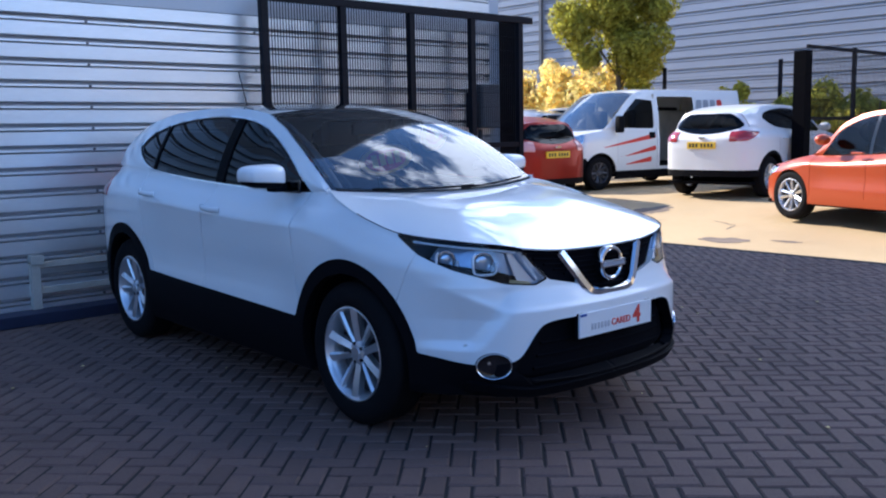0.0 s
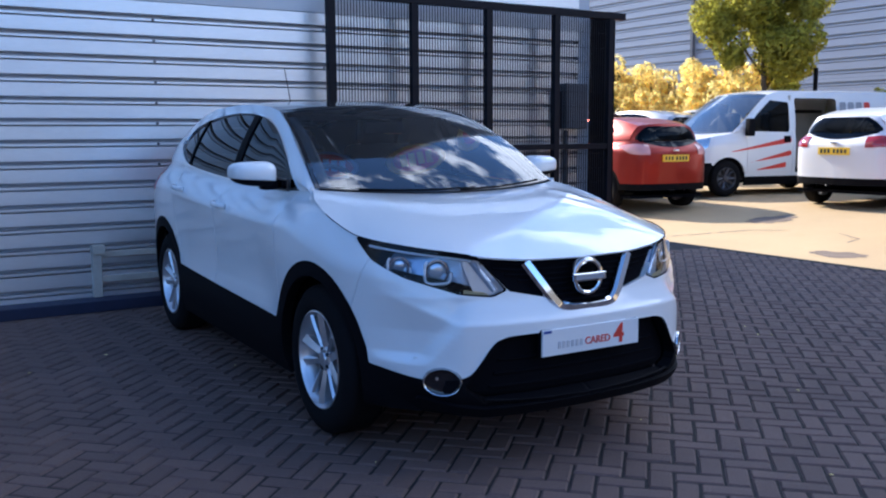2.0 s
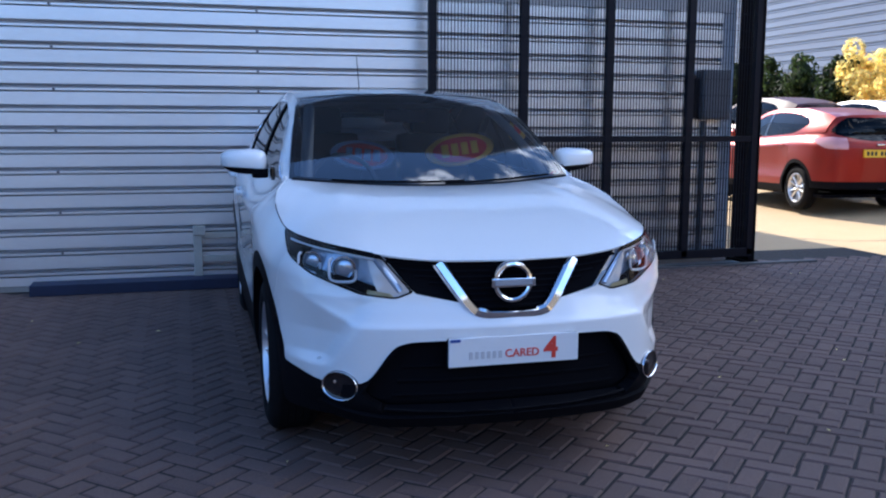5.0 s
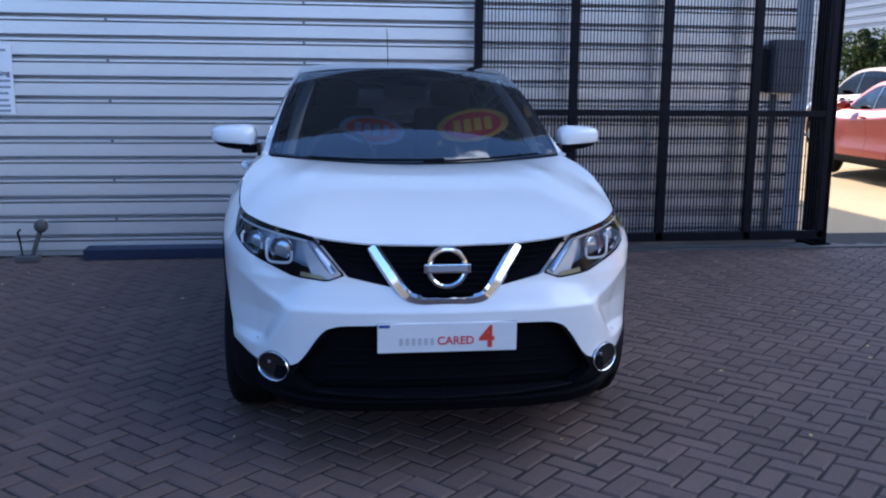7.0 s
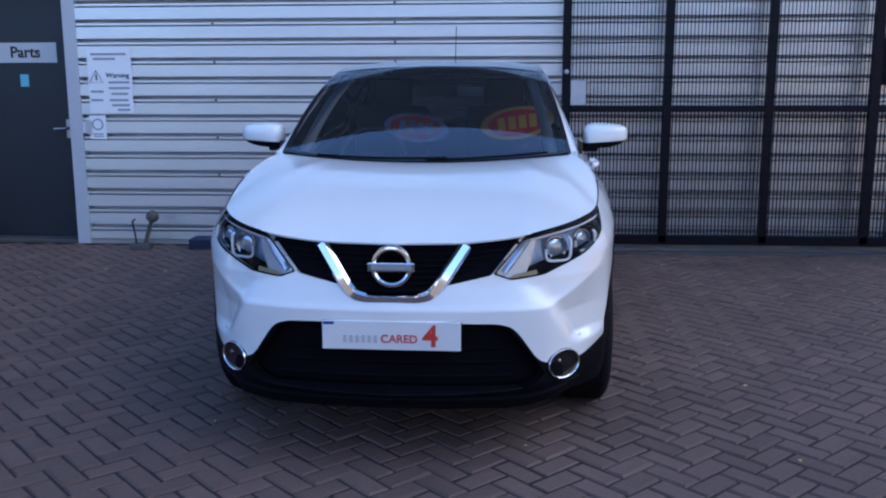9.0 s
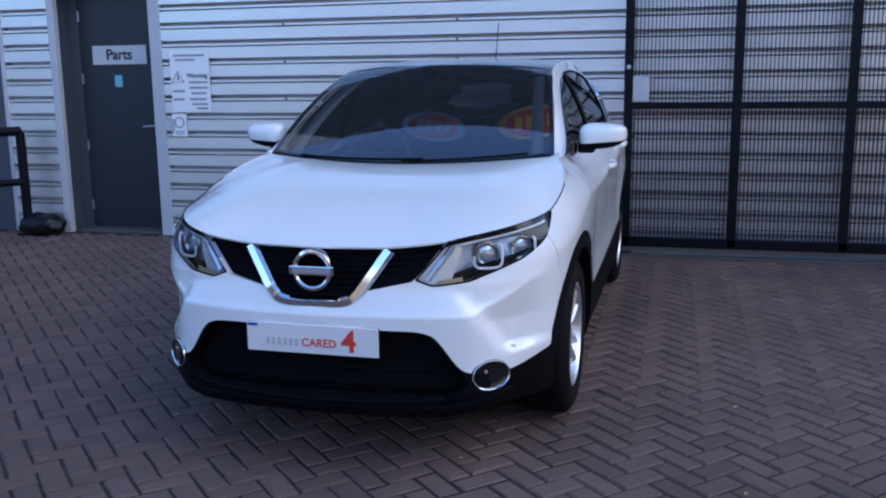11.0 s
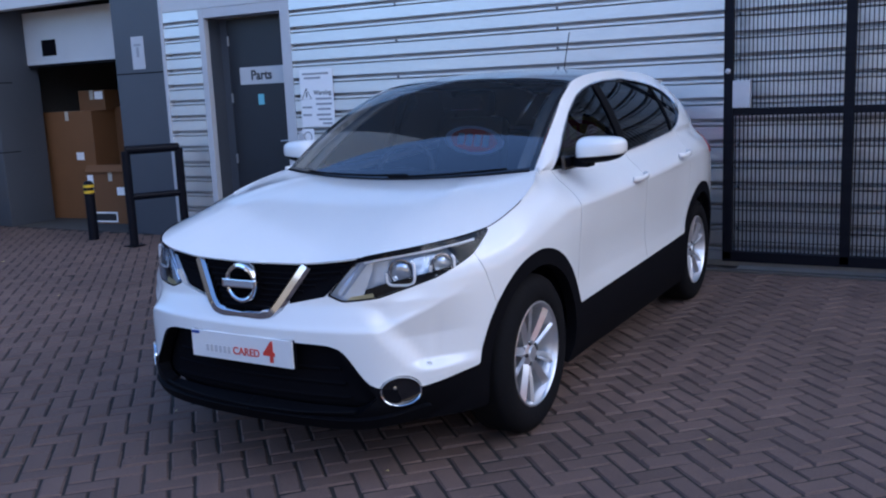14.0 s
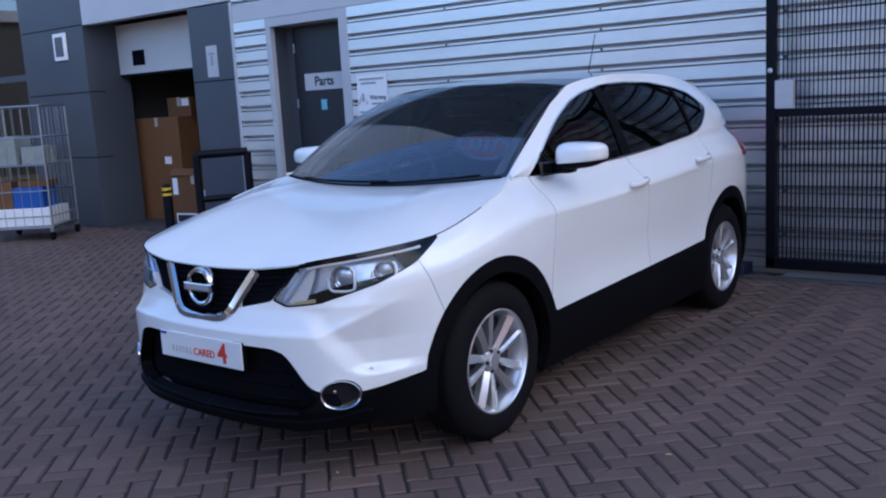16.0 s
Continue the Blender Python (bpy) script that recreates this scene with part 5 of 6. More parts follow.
part("post_cap", box(4.10, 4.26, -.213, .14, 2.60, 2.63, .004), M["post_black"], gp)
part("post_foot", box(4.10, 4.27, -.208, .15, 0, .03, .004), M["post_black"], gp)
cab = thing("wall_cabinet", "grey metal control cabinet on the corner of the wall", "cabinet")
part("cabinet_body", box(3.60, 3.89, -.17, -.045, 1.41, 1.88, .008), M["grey_box"], cab)
part("cabinet_door", box(3.62, 3.87, -.178, -.171, 1.43, 1.86, .004), M["grey_box"], cab)
part("cabinet_plate", box(3.50, 3.60, -.10, -.045, 1.42, 1.80, .006), M["black"], cab)
part("conduit", box(3.66, 3.70, -.085, -.045, .1, 1.40, .01), M["grey_box"], cab)

# ---- far side of the gateway ----
gp2 = thing("gate_post", "thick black steel post closing the fence", "post")
part("post_box", box(11.29, 11.51, .06, .28, 0.1, 2.60, .006), M["post_black"], gp2)
fence = thing("mesh_fence", "black steel mesh fence beyond the gateway", "fence")
FY = .17
for x in (13.3, 15.1, 16.9):
    part("fence_post", box(x - .04, x + .04, FY - .03, FY + .03, .1, 2.74, .004), M["black"], fence)
for z in (.32, 1.45, 2.65):
    part("fence_rail", box(11.54, 17.5, FY - .022, FY + .022, z, z + .06, .003), M["black"], fence)
for x0, x1 in ((11.54, 13.26), (13.34, 15.06), (15.14, 16.86)):
    mesh_panel("mesh_panel", x0, x1, .38, 2.65, FY, fence, pitch=.05, wire=.003, level=.15)
back = thing("boundary_fence", "tall black post and mesh fence before the far building", "fence")
for y in np.arange(-6, 30, 3.4):
    part("fence_post", box(18.16, 18.24, y - .04, y + .04, 0, 3.0, .004), M["black"], back)
bm = bmesh.new()
for z in np.arange(.2, 2.9, .25):
    add_box(bm, 18.19, 18.20, -6, 28, z, z + .004)
tagged(part("fence_wires", bm, M["black"], back), kind="stuff")

# large clad building beyond
far = thing("far_building", "large blue-grey metal clad warehouse beyond the car park", "building")
bm = bmesh.new()
cladding(bm, -45, 30, .5, 13, pitch=.42, top=.62, deep=.10)
bmesh.ops.rotate(bm, verts=bm.verts, matrix=Matrix.Rotation(radians(-90), 3, 'Z'))
bmesh.ops.translate(bm, verts=bm.verts, vec=(27, 0, 0))
part("far_wall", bm, M["far_clad"], far)
part("far_core", box(27.2, 45, -30, 45, 0, 12.9), M["far_clad"], far)
part("far_roof", box(26.7, 45.3, -30.3, 45.3, 13, 13.3), M["fascia"], far)
for y in (2.0, 20.0):
    part("down_pipe", box(26.78, 26.92, y - .07, y + .07, .3, 13), M["grey_box"], far)


# ---- planting ----


def leaf_cloud(name, centres, per, size, mat, parent=None, seed=1, flat=1.0):
    """Many small bent leaves round the clump centres: (x, y, z, radius)."""
    rng = np.random.default_rng(seed)
    V, F = [], []
    for cx, cy, cz, r in centres:
        d = rng.normal(size=(per, 3))
        d /= np.linalg.norm(d, axis=1)[:, None]
        rad = r * rng.uniform(.55, 1.08, per) ** .6
        P = np.array((cx, cy, cz)) + d * rad[:, None] * np.array((1, 1, flat))
        for p, q in zip(P, d):
            a = rng.normal(size=3)
            a -= q * (a @ q) * .6
            a /= np.linalg.norm(a)
            b = np.cross(q + rng.normal(size=3) * .5, a)
            b /= max(np.linalg.norm(b), 1e-6)
            s = size * rng.uniform(.6, 1.25)
            i = len(V)
            V += [tuple(p - a * s), tuple(p + b * s * .45 + q * s * .1), tuple(p + a * s), tuple(p - b * s * .45 + q * s * .1)]
            F += [(i, i + 1, i + 2), (i, i + 2, i + 3)]
    me = bpy.data.meshes.new(name)
    me.from_pydata(V, [], F)
    me.materials.append(mat)
    return put(name, me, parent)


def tree(x, y, hgt, spread, seed):
    rng = random.Random(seed)
    t = thing("street_tree", "young broadleaf tree with a sunlit yellow-green crown", "tree")
    bm = bmesh.new()
    tube(bm, [(x, y, 0), (x + .03, y, hgt * .2), (x - .02, y + .04, hgt * .45), (x, y, hgt * .8)], .10, 10)
    for v in bm.verts:
        k = 1 - .75 * v.co.z / hgt
        v.co.x, v.co.y = x + (v.co.x - x) * k, y + (v.co.y - y) * k
    part("trunk", bm, M["bark"], t, smooth=60)
    centres = []
    for k in range(11):
        a, z0 = k * 2.4, hgt * (.315 + .047 * k)
        ln = spread * (1 - .05 * k) * rng.uniform(.6, 1.0)
        tip = Vector((x + math.cos(a) * ln, y + math.sin(a) * ln, z0 + hgt * rng.uniform(.10, .22)))
        bm = bmesh.new()
        tube(bm, [(x, y, z0), Vector((x, y, z0)).lerp(tip, .5) + Vector((0, 0, .12)), tip], .028, 6)
        part("limb", bm, M["bark"], t, smooth=60)
        for _ in range(6):
            f = rng.uniform(.35, 1.1)
            c = Vector((x, y, z0)).lerp(tip, f)
            centres.append((c.x + rng.uniform(-.3, .3), c.y + rng.uniform(-.3, .3), c.z + rng.uniform(-.25, .5), rng.uniform(.30, .62)))
    for _ in range(10):
        centres.append((x + rng.uniform(-.7, .7), y + rng.uniform(-.8, .8), hgt * rng.uniform(.75, .98), rng.uniform(.35, .6)))
    tagged(leaf_cloud("crown", centres, 520, .085, M["leaf"], t, seed), "yellow-green leaves with gaps", kind="stuff")


def shrub(name, label, y0, y1, x, hgt, mat, seed, depth=.8):
    rng = random.Random(seed)
    t = thing(name, label, "shrub")
    centres = []
    n = max(6, int((y1 - y0) * 34))
    for k in range(n):
        y = y0 + (y1 - y0) * rng.random()
        top = hgt * (.80 + .34 * noise.noise(Vector((y * 1.7, seed, 0))) + .12 * rng.uniform(-1, 1))
        centres.append((x + rng.uniform(-depth, depth) * .6, y, rng.uniform(.25, 1) * top, rng.uniform(.16, .42)))
    tagged(leaf_cloud("foliage", centres, 170, .085, mat, t, seed, 1.1), kind="stuff")
    for _ in range(max(3, n // 6)):
        y = rng.uniform(y0, y1)
        bm = bmesh.new()
        tube(bm, [(x, y, 0), (x + rng.uniform(-.2, .2), y + rng.uniform(-.3, .3), hgt * .8)], .018, 5)
        part("stem", bm, M["bark"], t)


tree(17.2, 8.4, 7.6, 1.35, 4)
shrub("golden_shrub", "tall golden-leaved shrubs along the boundary fence", 8.6, 14.4, 17.0, 3.5, M["leaf_gold"], 3)
shrub("dark_shrub", "dark green evergreen shrub by the boundary fence", 13.8, 20.0, 16.8, 3.7, M["leaf_dark"], 5)
shrub("green_hedge", "mid green hedge along the boundary fence", -4, 9.4, 17.5, 2.3, M["leaf"], 7, .5)


# ---- plain unseen blocks, added to close the place and dim its light ----
shade = thing("west_light_block", "unseen plain brown-grey block, added to dim the western sky light", "building")
part("neighbour_wall", box(-34, -22, -40, -2.5, 0, 4.2), M["brick_far"], shade)
part("neighbour_roof", box(-34.2, -21.8, -40.2, -2.3, 4.2, 4.5), M["fascia"], shade)
# out of view; keeps the southern horizon dark in reflections
south = thing("unseen_south_block", "unseen plain low brown-grey block, added behind the yard", "building")
part("opposite_wall", box(-14, 30, -34, -26, 0, 6.0), M["brick_far"], south)
part("opposite_roof", box(-14.2, 30.2, -34.2, -25.8, 6.0, 6.3), M["fascia"], south)

# ---- other vehicles ----


def plain_car(name, label, at, paint, scale, rear_plate=True, clad_low=True, group="parked cars", glass_m="tint", spoke=5, fine=.42, lamp_m="lamp_red"):
    """A parked hatchback from the crossover's skin, drawn simpler and to its own size."""
    sx, sy, sz = scale
    car = thing(name, label, "car", at, group)
    drop_z = 0.0 if clad_low else (.15 if glass_m == "side_clear" else .03)
    h = crossover(fine, drop_z, 0.0)
    K = Matrix.Diagonal((sx, sy, sz, 1))
    arch = lambda y, z, r: np.minimum(np.hypot(y, z - .345), np.hypot(y - 2.646, z - .345)) - r

    def add(nm, sheets, mat, both=True, side=1, rim=.02, out=0.0, parent=car, lab=""):
        me = sheet_mesh(nm, sheets, mat, both, side, rim, out)
        me.transform(K)
        return put(nm, me, parent, lab)

    low = h["lower"].drop(lambda s, v, x, y, z: arch(y, z, .385))
    low = low.drop(lambda s, v, x, y, z: np.where(y > 2.7, z - .36, np.where(y < -.3, z - .24, z - .25)))
    line = curve((0, .40), (1, .42), (2, .36), (4, .38), (4.6, .47), (5.6, .47))
    clad, low = low.split(lambda s, v, x, y, z: np.minimum(z - line(s), arch(y, z, .44 if clad_low else .39)))
    add("lower_cladding", [clad], M["plastic"] if clad_low else paint)
    tl = poly_distance([(2.96, 1.09), (3.3, .955), (3.6, .93), (3.6, 1.05), (3.25, 1.12)] if clad_low else [(3.05, .80), (3.5, .80), (3.5, 1.2), (3.1, 1.2)])
    tail_l, low = low.split(lambda s, v, x, y, z: np.where((y > 2.7) & (x > .46), tl(y, z), 1))
    hl = poly_distance([(.50, .74 - drop_z), (.80, .72 - drop_z), (1.12, .84 - drop_z), (1.2, 1.0), (.62, 1.0)])
    head_l, low = low.split(lambda s, v, x, y, z: np.where(y < .2, hl(s, z), 1))
    low_glass, low = low.split(lambda s, v, x, y, z: np.where(y > 3.0, np.maximum(1.065 - drop_z + .10 * (x / .6) ** 2 - z, x - .60), 1))
    gr = poly_distance([(-1, .50), (.40, .50), (.46, .60), (.30, .66), (-1, .66)])
    grille, low = low.split(lambda s, v, x, y, z: np.where(y < 0, gr(s, z), 1))
    door_a, rest = low.slit(lambda s, v, x, y, z: y - .42, .008)
    door_b, rest = rest.slit(lambda s, v, x, y, z: y - 1.46, .008)
    door_c, tail_b = rest.slit(lambda s, v, x, y, z: y - 2.40, .008)
    add("front_body", [door_a], paint)
    add("rear_body", [tail_b], paint)
    for side in (1, -1):
        add("front_door", [door_b], paint, False, side)
        add("rear_door", [door_c], paint, False, side)
        add("tail_lamp", [tail_l], M[lamp_m], False, side, out=.012)
        add("headlamp", [head_l], M["reflector"], False, side)
    add("grille", [grille], M["plastic"], out=-.02)
    add("bonnet", [h["bonnet"]], paint)
    dlo = poly_distance(window_outline(drop_z))
    panes, pillar = h["upper"].split(lambda s, v, x, y, z: dlo(y, z))
    post, panes = panes.split(lambda s, v, x, y, z: np.abs(y - 1.44) - .03)
    pa, pb = panes.split(lambda s, v, x, y, z: y - 1.44)
    for side in (1, -1):
        add("pillar_panel", [pillar], paint, False, side)
        add("window_post", [post], M["gloss"], False, side)
        for q in (pa, pb):
            add("side_window", [q], M[glass_m], False, side, 0, -.006).visible_shadow = False
    add("windscreen", [h["screen"]], M["screen"], rim=0).visible_shadow = False
    add("roof_panel", [h["roof"]], paint)
    wide = poly_distance([(-1, .16), (.70, .14), (.84, .40), (.90, .80), (.74, 1.2), (-1, 1.2)])
    rear_glass, tail_w = h["tail"].split(lambda q, v, x, y, z: wide(q, v))
    add("tailgate", [tail_w], paint)
    add("rear_window", [rear_glass, low_glass], M["tint"], rim=0, out=.002)
    body = crossover(.22, drop_z, 0.0)["lower"].drop(lambda s, v, x, y, z: np.minimum(arch(y, z, .41), np.where(y > 2.7, z - .40, 1)))
    add("inner_liner", [body], M["gap"], rim=0, out=-.06)
    part("underbody", box(-.76 * sx, .76 * sx, -.6 * sy, 3.25 * sy, .22 * sz, .27 * sz), M["gap"], car)
    for y in (0, 2.646):
        for s in (-1, 1):
            part("wheel_well", box(min(s * .52, s * .80) * sx, max(s * .52, s * .80) * sx, (y - .40) * sy, (y + .40) * sy, .40 * sz, .78 * sz), M["gap"], car)
    part("seat_row", box(-.6 * sx, .6 * sx, 1.5 * sy, 1.7 * sy, .5 * sz, 1.25 * sz, .05), M["trimcloth"], car)
    part("rear_bench", box(-.6 * sx, .6 * sx, 2.4 * sy, 2.6 * sy, .5 * sz, 1.15 * sz, .05), M["trimcloth"], car)
    if rear_plate:
        yy = 3.475 * sy
        pl = part("rear_plate", box(-.26, .26, yy - .02, yy + .012, .83 * sz, .83 * sz + .11, .003), M["plate_yellow"], car, "yellow number plate")
        for k in range(7):
            x = -.20 + k * .062 + (.03 if k > 3 else 0)
            part("plate_bar", box(x - .018, x + .018, yy + .012, yy + .014, .83 * sz + .025, .83 * sz + .085), M["ink"], pl)
        part("rear_badge", box(-.06, .06, yy - .03, yy + .006, 1.0 * sz, 1.03 * sz, .005), M["chrome"], car)
    for side in (1, -1):
        bm = bmesh.new()
        bmesh.ops.create_uvsphere(bm, u_segments=14, v_segments=10, radius=1, matrix=Matrix.Translation((side * .93 * sx, .70 * sy, 1.16 * sz)) @ Matrix.Diagonal((.11, .09, .075, 1)))
        part("door_mirror", bm, paint, car, smooth=60)
        for y in (1.33, 2.2):
            part("door_handle", box(side * .90 * sx - .02, side * .90 * sx + .02, y * sy - .09, y * sy + .09, .97 * sz, .995 * sz, .008), paint, car)
    for y in (0, 2.646):
        for s in (-1, 1):
            make_wheel("wheel", car, pose(s * .765 * sx, y * sy, .335, 40 * y, 0, 0 if s > 0 else 180), .335, .215, .20, spoke, fine=28)
    return car


def van(at):
    v = thing("panel_van", "white panel van with red stripes and an open sliding door", "van", at, "parked vehicles")
    plan = [(0, -.86), (.3, -.85), (.55, -.80), (.74, -.70), (.86, -.52), (.925, -.30), (.945, 0), (.950, .6), (.950, 2.0), (.950, 3.2), (.945, 3.85), (.90, 3.93), (.45, 3.96), (0, 3.96)]
    h = shell(plan,
              front=[(.18, .04), (.35, 0), (.55, 0), (.62, .03), (.80, .06), (1.0, .10), (1.1, .13)],
              side=[(.18, .04), (.35, .01), (.6, 0), (.9, 0), (1.1, .015), (1.25, .03)],
              wing=[(.18, .04), (.35, .01), (.6, 0), (.9, 0), (1.1, .015), (1.25, .03)],
              top_z=[(0, .98), (.5, 1.0), (.9, 1.04), (1.4, 1.12), (1.9, 1.17), (2.6, 1.17), (5.8, 1.17)],
              top_d=[(0, .11), (.9, .10), (1.4, .06), (1.9, .03), (5.8, .03)],
              rise=curve((-1, 0), (4, 0)),
              rail_x=[(.10, .90), (.5, .85), (.95, .79), (2, .80), (3.9, .80)],
              rail_z=[(.10, 1.17), (.4, 1.42), (.75, 1.72), (.95, 1.86), (1.3, 1.93), (3.9, 1.93)],
              cowl=(.90, -.12, .10, 1.14, 1.17), header=(.79, .80, .95, 1.90, 1.86),
              roof=[(.7, 1.89), (1.3, 1.965), (2.5, 1.975), (4.0, 1.96)], tail_y=3.88, corner=-.30, nose=1.4, fine=.42)
    paint = M["van_white"]
    arch = lambda y, z, r: np.minimum(np.hypot(y, z - .33), np.hypot(y - 2.95, z - .33)) - r

    def add(nm, sheets, mat, both=True, side=1, rim=.02, out=0.0, lab=""):
        return put(nm, sheet_mesh(nm, sheets, mat, both, side, rim, out), v, lab)

    low = h["lower"].drop(lambda s, q, x, y, z: arch(y, z, .39))
    bump, low = low.split(lambda s, q, x, y, z: np.where(y < -.30, z - .62, 1))
    skirt, low = low.split(lambda s, q, x, y, z: z - .36)
    hl = poly_distance([(.48, .74), (.80, .74), (1.10, .90), (1.18, 1.10), (.90, 1.06), (.60, .88)])
    lamp, low = low.split(lambda s, q, x, y, z: np.where(y < .1, hl(s, z), 1))
    gr = poly_distance([(-1, .66), (.42, .66), (.42, .80), (-1, .80)])
    grille, low = low.split(lambda s, q, x, y, z: np.where(y < 0, gr(s, z), 1))
    side_hole = lambda s, q, x, y, z: poly_distance([(1.52, .42), (2.52, .42), (2.52, 1.80), (1.52, 1.80)])(y, z)
    cut_l, low_l = low.split(side_hole)
    add("front_bumper", [bump], M["plastic"], lab="grey-black plastic bumper")
    add("side_skirt", [skirt], M["plastic"])
    add("grille", [grille], M["plastic"], out=-.02)
    for s in (1, -1):
        nose_b, rest = (low_l if s > 0 else low).slit(lambda a, q, x, y, z: y - .42, .008)
        cab_d, rest = rest.slit(lambda a, q, x, y, z: y - 1.45, .008)
        add("front_wing", [nose_b], paint, False, s)
        add("cab_door", [cab_d], paint, False, s)
        add("load_side", [rest], paint, False, s)
        add("headlamp", [lamp], M["reflector"], False, s)
        up_all = h["upper"]
        if s > 0:
            up_all = up_all.drop(side_hole)
        win = poly_distance([(.42, 1.19), (1.38, 1.17), (1.38, 1.72), (.98, 1.76), (.62, 1.47)])
        pane, pil = up_all.split(lambda a, q, x, y, z: win(y, z))
        add("upper_side", [pil], paint, False, s)
        add("cab_window", [pane], M["tint"], False, s, 0, -.006).visible_shadow = False
        bm = bmesh.new()
        add_box(bm, min(s * .97, s * 1.10), max(s * .97, s * 1.10), .32, .46, 1.10, 1.42, .03)
        part("door_mirror", bm, M["plastic"], v, smooth=50)
        part("door_handle", box(s * .95 - .02, s * .95 + .02, 1.25, 1.38, .98, 1.10, .008), M["plastic"], v)
        # stripes and the maker's lettering as shapes
        for k, (y0, y1, za, zb) in enumerate(((-.15, 1.42, .78, .98), (.35, 1.42, .60, .74), (.50, 1.30, .46, .52))):
            f = poly_distance([(y0, za), (y1, zb), (y1, zb + .10), (y0 + .35, za + .07)])
            strip = h["lower"].drop(lambda a, q, x, y, z: arch(y, z, .40)).keep(lambda a, q, x, y, z: np.where(x > .5, f(y, z), 1))
            if strip.polys:
                add("side_stripe", [strip], M["red_ink"], False, s, 0, .004)
        for k in range(4):
            y0 = 2.57 + k * .20
            f = poly_distance([(y0, 1.50), (y0 + .15, 1.50), (y0 + .17, 1.73), (y0 + .02, 1.73)])
            g = h["upper"].keep(lambda a, q, x, y, z: f(y, z))
            if g.polys:
                add("side_mark", [g], M["red_ink" if k == 3 else "grey_ink"], False, s, 0, .014)
    add("bonnet", [h["bonnet"]], paint)
    add("windscreen", [h["screen"]], M["van_screen"], rim=0).visible_shadow = False
    add("roof_panel", [h["roof"]], paint)
    add("tail_doors", [h["tail"]], paint)
    part("cargo_floor", box(-.86, .86, 1.46, 3.8, .40, .46), M["gap"], v)
    part("bulkhead", box(-.84, .84, 1.40, 1.44, .4, 1.85), M["cream"], v)
    part("cargo_shelf", box(-.80, -.40, 1.6, 3.6, .46, 1.55), M["cream"], v)
    part("far_lining", box(-.90, -.87, 1.46, 3.8, .4, 1.85), M["dash"], v)
    part("dashboard", box(-.80, .80, .05, .45, .85, 1.12, .04), M["pale_dash"], v)
    for sx in (-.42, .42):
        part("cab_seat", box(sx - .25, sx + .25, .95, 1.15, .7, 1.55, .06), M["trimcloth"], v)
    part("underbody", box(-.80, .80, -.6, 3.8, .24, .30), M["gap"], v)
    bm = bmesh.new()
    tube(bm, [(-.4, -.22, 1.16), (.1, -.18, 1.18)], .010, 6)
    part("wiper", bm, M["plastic"], v)
    for y in (0, 2.95):
        for s in (-1, 1):
            part("wheel_well", box(min(s * .55, s * .82), max(s * .55, s * .82), y - .42, y + .42, .40, .80), M["gap"], v)
            make_wheel("wheel", v, pose(s * .82, y, .33, 20, 0, 0 if s > 0 else 180), .33, .20, .20, 5, False, 28)
    return v


M["van_screen"] = glass("van_windscreen_glass", (0.70, 0.76, 0.78), 0.0, 2.3)
M["pale_dash"] = material("pale_dashboard", (0.42, 0.44, 0.47), 0.6, grain=0.05)
M["van_white"] = material("van_white_paint", (0.78, 0.78, 0.78), 0.35, coat=0.8, stain=0.05)
# car poses: nose along local -y, on the gently rising yard
def parked(x, y, turn):
    return pose(x, y, rise_at(x), 0, 0, turn)


van(parked(10.8, 4.70, -101))
plain_car("red_crossover", "metallic red compact crossover parked with its tail outward", parked(8.90, 6.27, 173), M["crimson"], (.978, .945, .985), lamp_m="lamp_pale")
plain_car("white_crossover", "white compact crossover parked nose to the fence", parked(13.23, 1.27, 92), M["van_white"], (.978, .945, .985))
plain_car("orange_hatchback", "bright orange small hatchback standing in the sun", parked(9.20, -1.46, 161), M["orange"], (.92, .865, .935), clad_low=False, glass_m="side_clear")
M["maroon"] = material("maroon_paint", (0.060, 0.008, 0.010), 0.5, coat=0.15, grain=0.02, scale=700)
plain_car("maroon_car", "dark maroon tall hatchback in the row behind", parked(11.2, 10.8, 180), M["maroon"], (.97, .95, 1.10), clad_low=False)
plain_car("silver_car", "silver tall hatchback in the row behind", parked(13.45, 10.5, 180), M["silver"], (.97, .95, 1.08), clad_low=False)
plain_car("dark_car", "dark blue tall hatchback at the end of the row", parked(15.75, 10.4, 180), M["navy"], (.97, .95, 1.12), clad_low=False)

# ---- ground ----
PAVE_X0, PAVE_X1, PAVE_Y0, PAVE_Y1 = -11.0, 5.95, -12.6, 0.0
bm = bmesh.new()
cols = []
for x in [-400, -60, 0, 5] + [7 + k * .5 for k in range(13)] + [30, 400]:
    cols.append([bm.verts.new((x, y, rise_at(x))) for y in (-400, -40, -10, 0, 10, 40, 400)])
for A, B in zip(cols, cols[1:]):
    for k in range(6):
        bm.faces.new((A[k], B[k], B[k + 1], A[k + 1]))
setting("ground", bm, M["tarmac"], "worn tarmac yard with sun glare put into its tan colour", smooth=30)
# unseen sheet added south of the paving to cut warm ground bounce
setting("south_yard", box(-60, PAVE_X1, -25.9, PAVE_Y0 - .16, -.10, -.004), M["asphalt"], "unseen dark asphalt sheet, added to cut bounce light")
setting("paving_bed", box(PAVE_X0 - .15, PAVE_X1, PAVE_Y0 - .15, PAVE_Y1 + .6, -.10, -.0065), M["bed"])
# bay floor darkened by colour in place of the bay's shade
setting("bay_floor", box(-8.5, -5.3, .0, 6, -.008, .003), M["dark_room"])


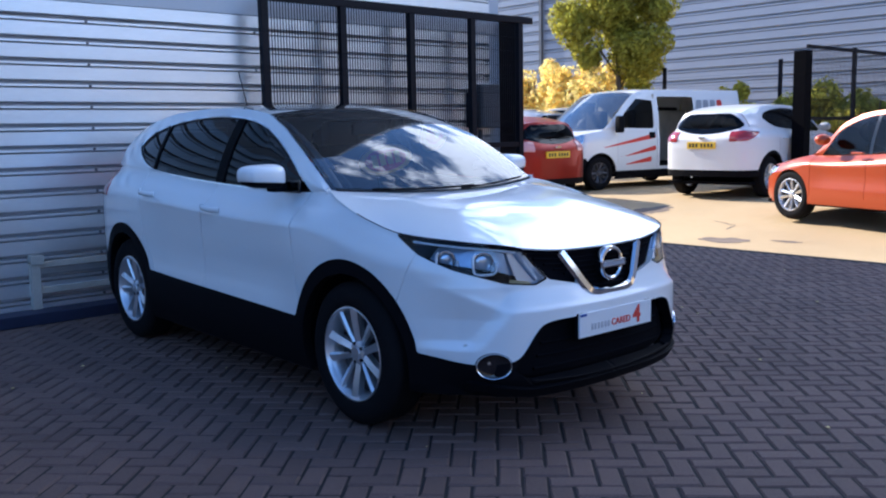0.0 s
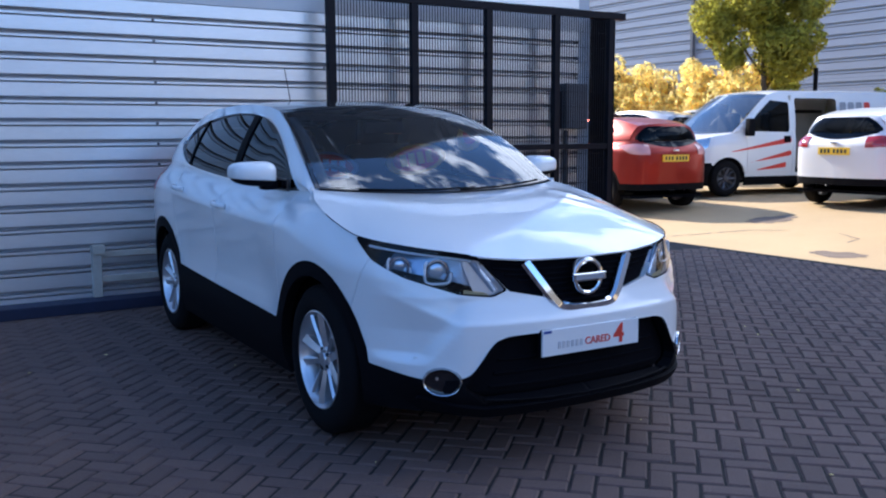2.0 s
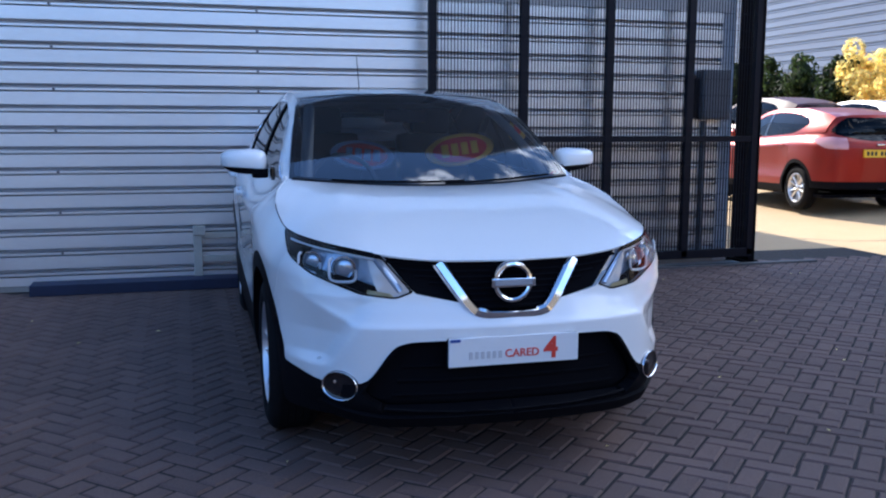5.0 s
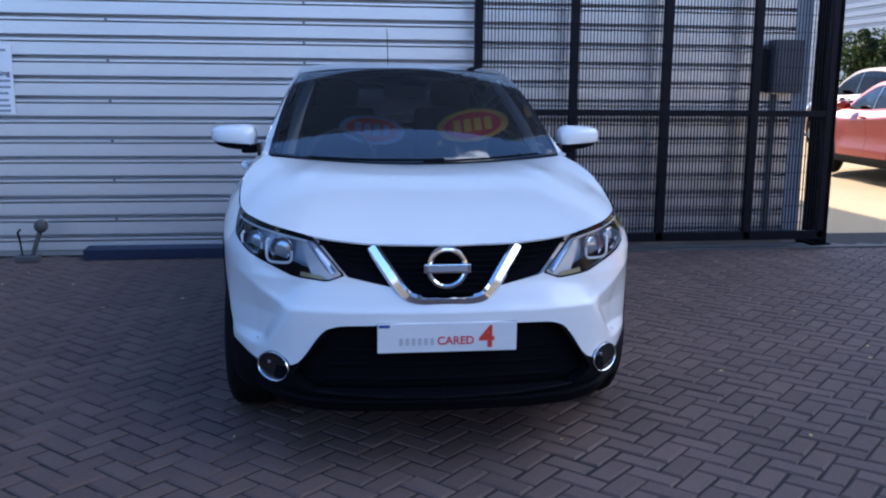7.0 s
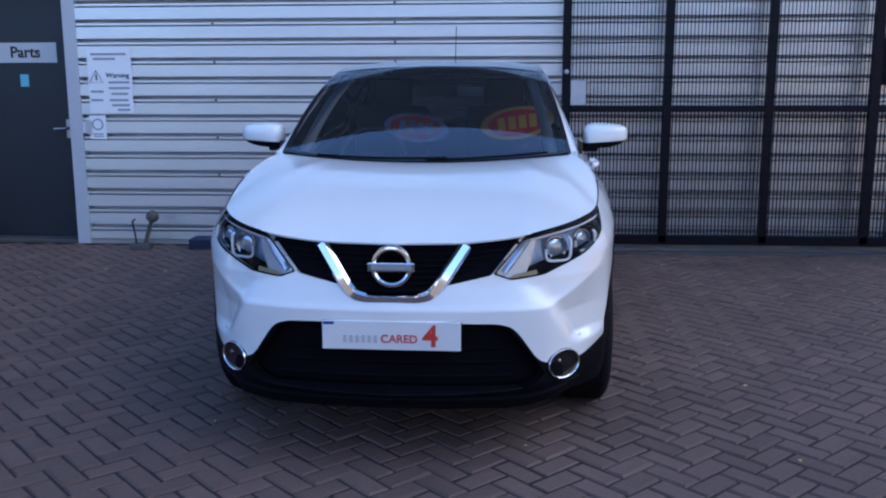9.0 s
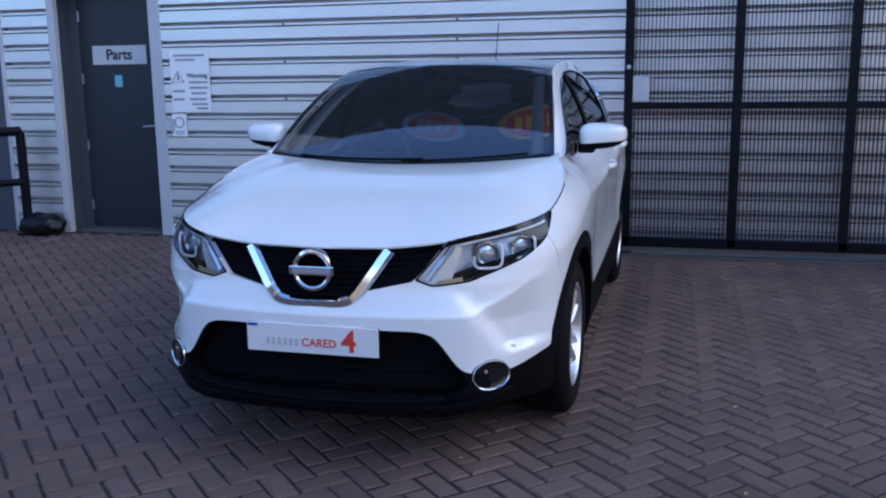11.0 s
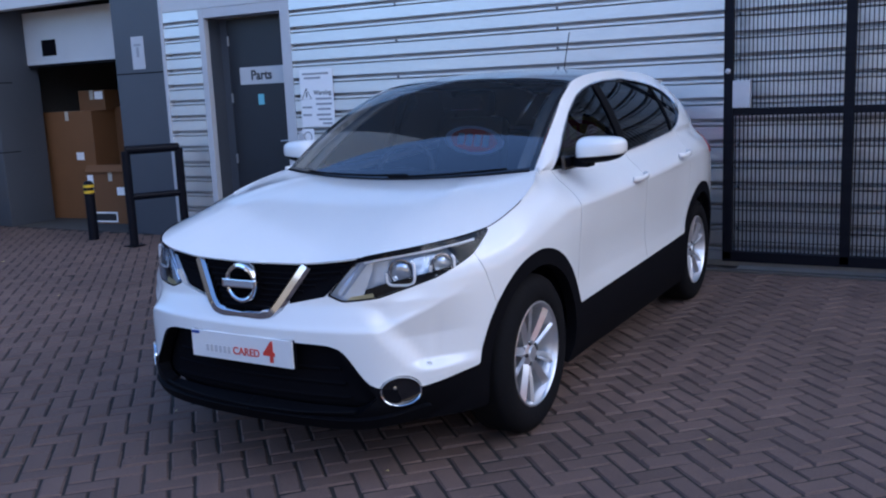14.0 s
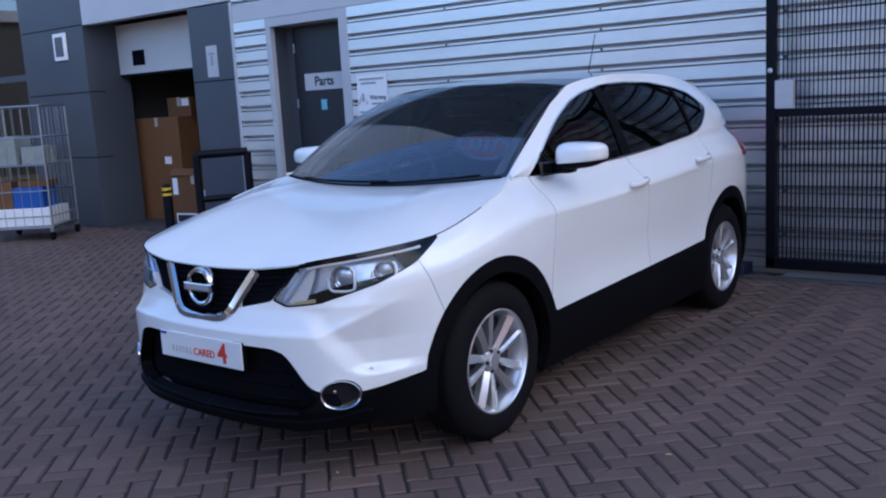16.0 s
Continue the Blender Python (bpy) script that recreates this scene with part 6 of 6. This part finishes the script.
def ragged_patch(x, y, rx, ry, seed):
    """A ragged dark patch on the tarmac."""
    rng = random.Random(seed)
    bm = bmesh.new()
    ring = []
    for k in range(28):
        a, f = 2 * math.pi * k / 28, rng.uniform(.72, 1.12)
        px, py = x + rx * f * math.cos(a), y + ry * f * math.sin(a)
        ring.append(bm.verts.new((px, py, rise_at(px) + .004)))
    mid = bm.verts.new((x, y, rise_at(x) + .005))
    for a, b in zip(ring, ring[1:] + ring[:1]):
        bm.faces.new((a, b, mid))
    setting("tarmac_patch", bm, M["patch"], "ragged darker patch in the tarmac")


M["patch"] = material("dark_patch_tarmac", (0.20, 0.15, 0.11), 0.9, grain=0.35, scale=60, stain=0.4, stain_scale=3, bump=0.4, bump_scale=200)
ragged_patch(6.62, -1.32, .26, .36, 2)
ragged_patch(6.95, -1.95, .10, .20, 4)
ragged_patch(8.75, 1.30, .45, .30, 6)


def crack(x, y, steps, heading, seed):
    """A jagged tarred crack that lies on the tarmac."""
    rng = random.Random(seed)
    bm, rows = bmesh.new(), []
    for _ in range(steps):
        w = rng.uniform(.006, .016)
        side = Vector((-math.sin(heading), math.cos(heading)))
        rows.append([bm.verts.new((x + side.x * s, y + side.y * s, rise_at(x) + .004)) for s in (w, -w)])
        heading += rng.gauss(0, .28)
        x, y = x + .13 * math.cos(heading), y + .13 * math.sin(heading)
    for A, B in zip(rows, rows[1:]):
        bm.faces.new((A[0], A[1], B[1], B[0]))
    setting("tarmac_crack", bm, M["iron"], "thin dark crack in the tarmac")


crack(5.95, 1.5, 12, -.55, 3)
crack(7.2, .95, 9, .25, 5)
crack(7.6, -.75, 8, .1, 8)


def litter():
    """Small fallen leaves and scraps on the paving."""
    rng = random.Random(23)
    V, F = [], []
    for _ in range(46):
        x, y, a, s = rng.uniform(-6, 5), rng.uniform(-7.5, -.5), rng.uniform(0, 6.3), rng.uniform(.008, .020)
        i = len(V)
        for k, (dx, dy) in enumerate(((-1, 0), (0, .45), (1, 0), (0, -.45))):
            V.append((x + s * (dx * math.cos(a) - dy * math.sin(a)), y + s * (dx * math.sin(a) + dy * math.cos(a)), .006 + .004 * (k % 2)))
        F.append((i, i + 1, i + 2, i + 3))
    me = bpy.data.meshes.new("fallen_leaves")
    me.from_pydata(V, [], F)
    me.materials.append(M["leaf_gold"])
    tagged(put("fallen_leaves", me), "scattered small dry leaves on the paving", "leaves", kind="stuff")


litter()


def paver_mesh():
    bm = box(-.0965, .0965, -.0465, .0465, -.05, 0)
    top = [e for e in bm.edges if all(v.co.z > -.01 for v in e.verts)]
    bmesh.ops.bevel(bm, geom=top, offset=.009, segments=1, affect='EDGES')
    me = bpy.data.meshes.new("paver")
    bm.to_mesh(me)
    bm.free()
    me.materials.append(M["paver"])
    return me


def herringbone():
    """Centres and turns of 200 x 100 mm blocks in herringbone at 45 degrees to the wall."""
    rot = Matrix.Rotation(radians(45), 2)
    out = []
    for i in range(-150, 150):
        for j in range(-150, 150):
            k = (i - j) % 4
            if k == 0:
                c, turn = Vector((i * .1 + .1, j * .1 + .05)), 0
            elif k == 3:
                c, turn = Vector((i * .1 + .05, j * .1 + .1)), 90
            else:
                continue
            p = rot @ c + Vector(((PAVE_X0 + PAVE_X1) / 2, -4.8))
            if PAVE_X0 < p.x < PAVE_X1 - .1 and PAVE_Y0 < p.y < PAVE_Y1 - .06:
                out.append((p.x, p.y, turn + 45))
    return out


pavement = tagged(put("pavement", None), "grey-brown herringbone block paving", kind="structure")
rng = random.Random(11)
base = paver_mesh()
blocks = [(x, y, a, rng.gauss(0, .0015), rng.gauss(0, .5), rng.gauss(0, .5), rng.gauss(0, .9)) for x, y, a in herringbone()]
# those in front of the car are blocks of their own, the rest are joined
near = sorted(blocks, key=lambda q: abs(q[1] + 5.75) + .28 * abs(q[0]))[:300]
chosen = {(q[0], q[1]) for q in near}
for x, y, a, dz, rx, ry, rz in near:
    o = new("paver", base)
    o.matrix_world = pose(x, y, dz, rx, ry, a + rz)
    o.parent = pavement
co = np.array([v.co[:] for v in base.vertices])
faces = [tuple(p.vertices) for p in base.polygons]
V, F = [], []
for x, y, a, dz, rx, ry, rz in blocks:
    if (x, y) in chosen:
        continue
    m = np.array(pose(x, y, dz, rx, ry, a + rz))
    i = len(V)
    V.extend(map(tuple, co @ m[:3, :3].T + m[:3, 3]))
    F.extend(tuple(k + i for k in f) for f in faces)
me = bpy.data.meshes.new("paver_field")
me.from_pydata(V, [], F)
me.materials.append(M["paver"])
tagged(put("paver_field", me, pavement), kind="stuff")
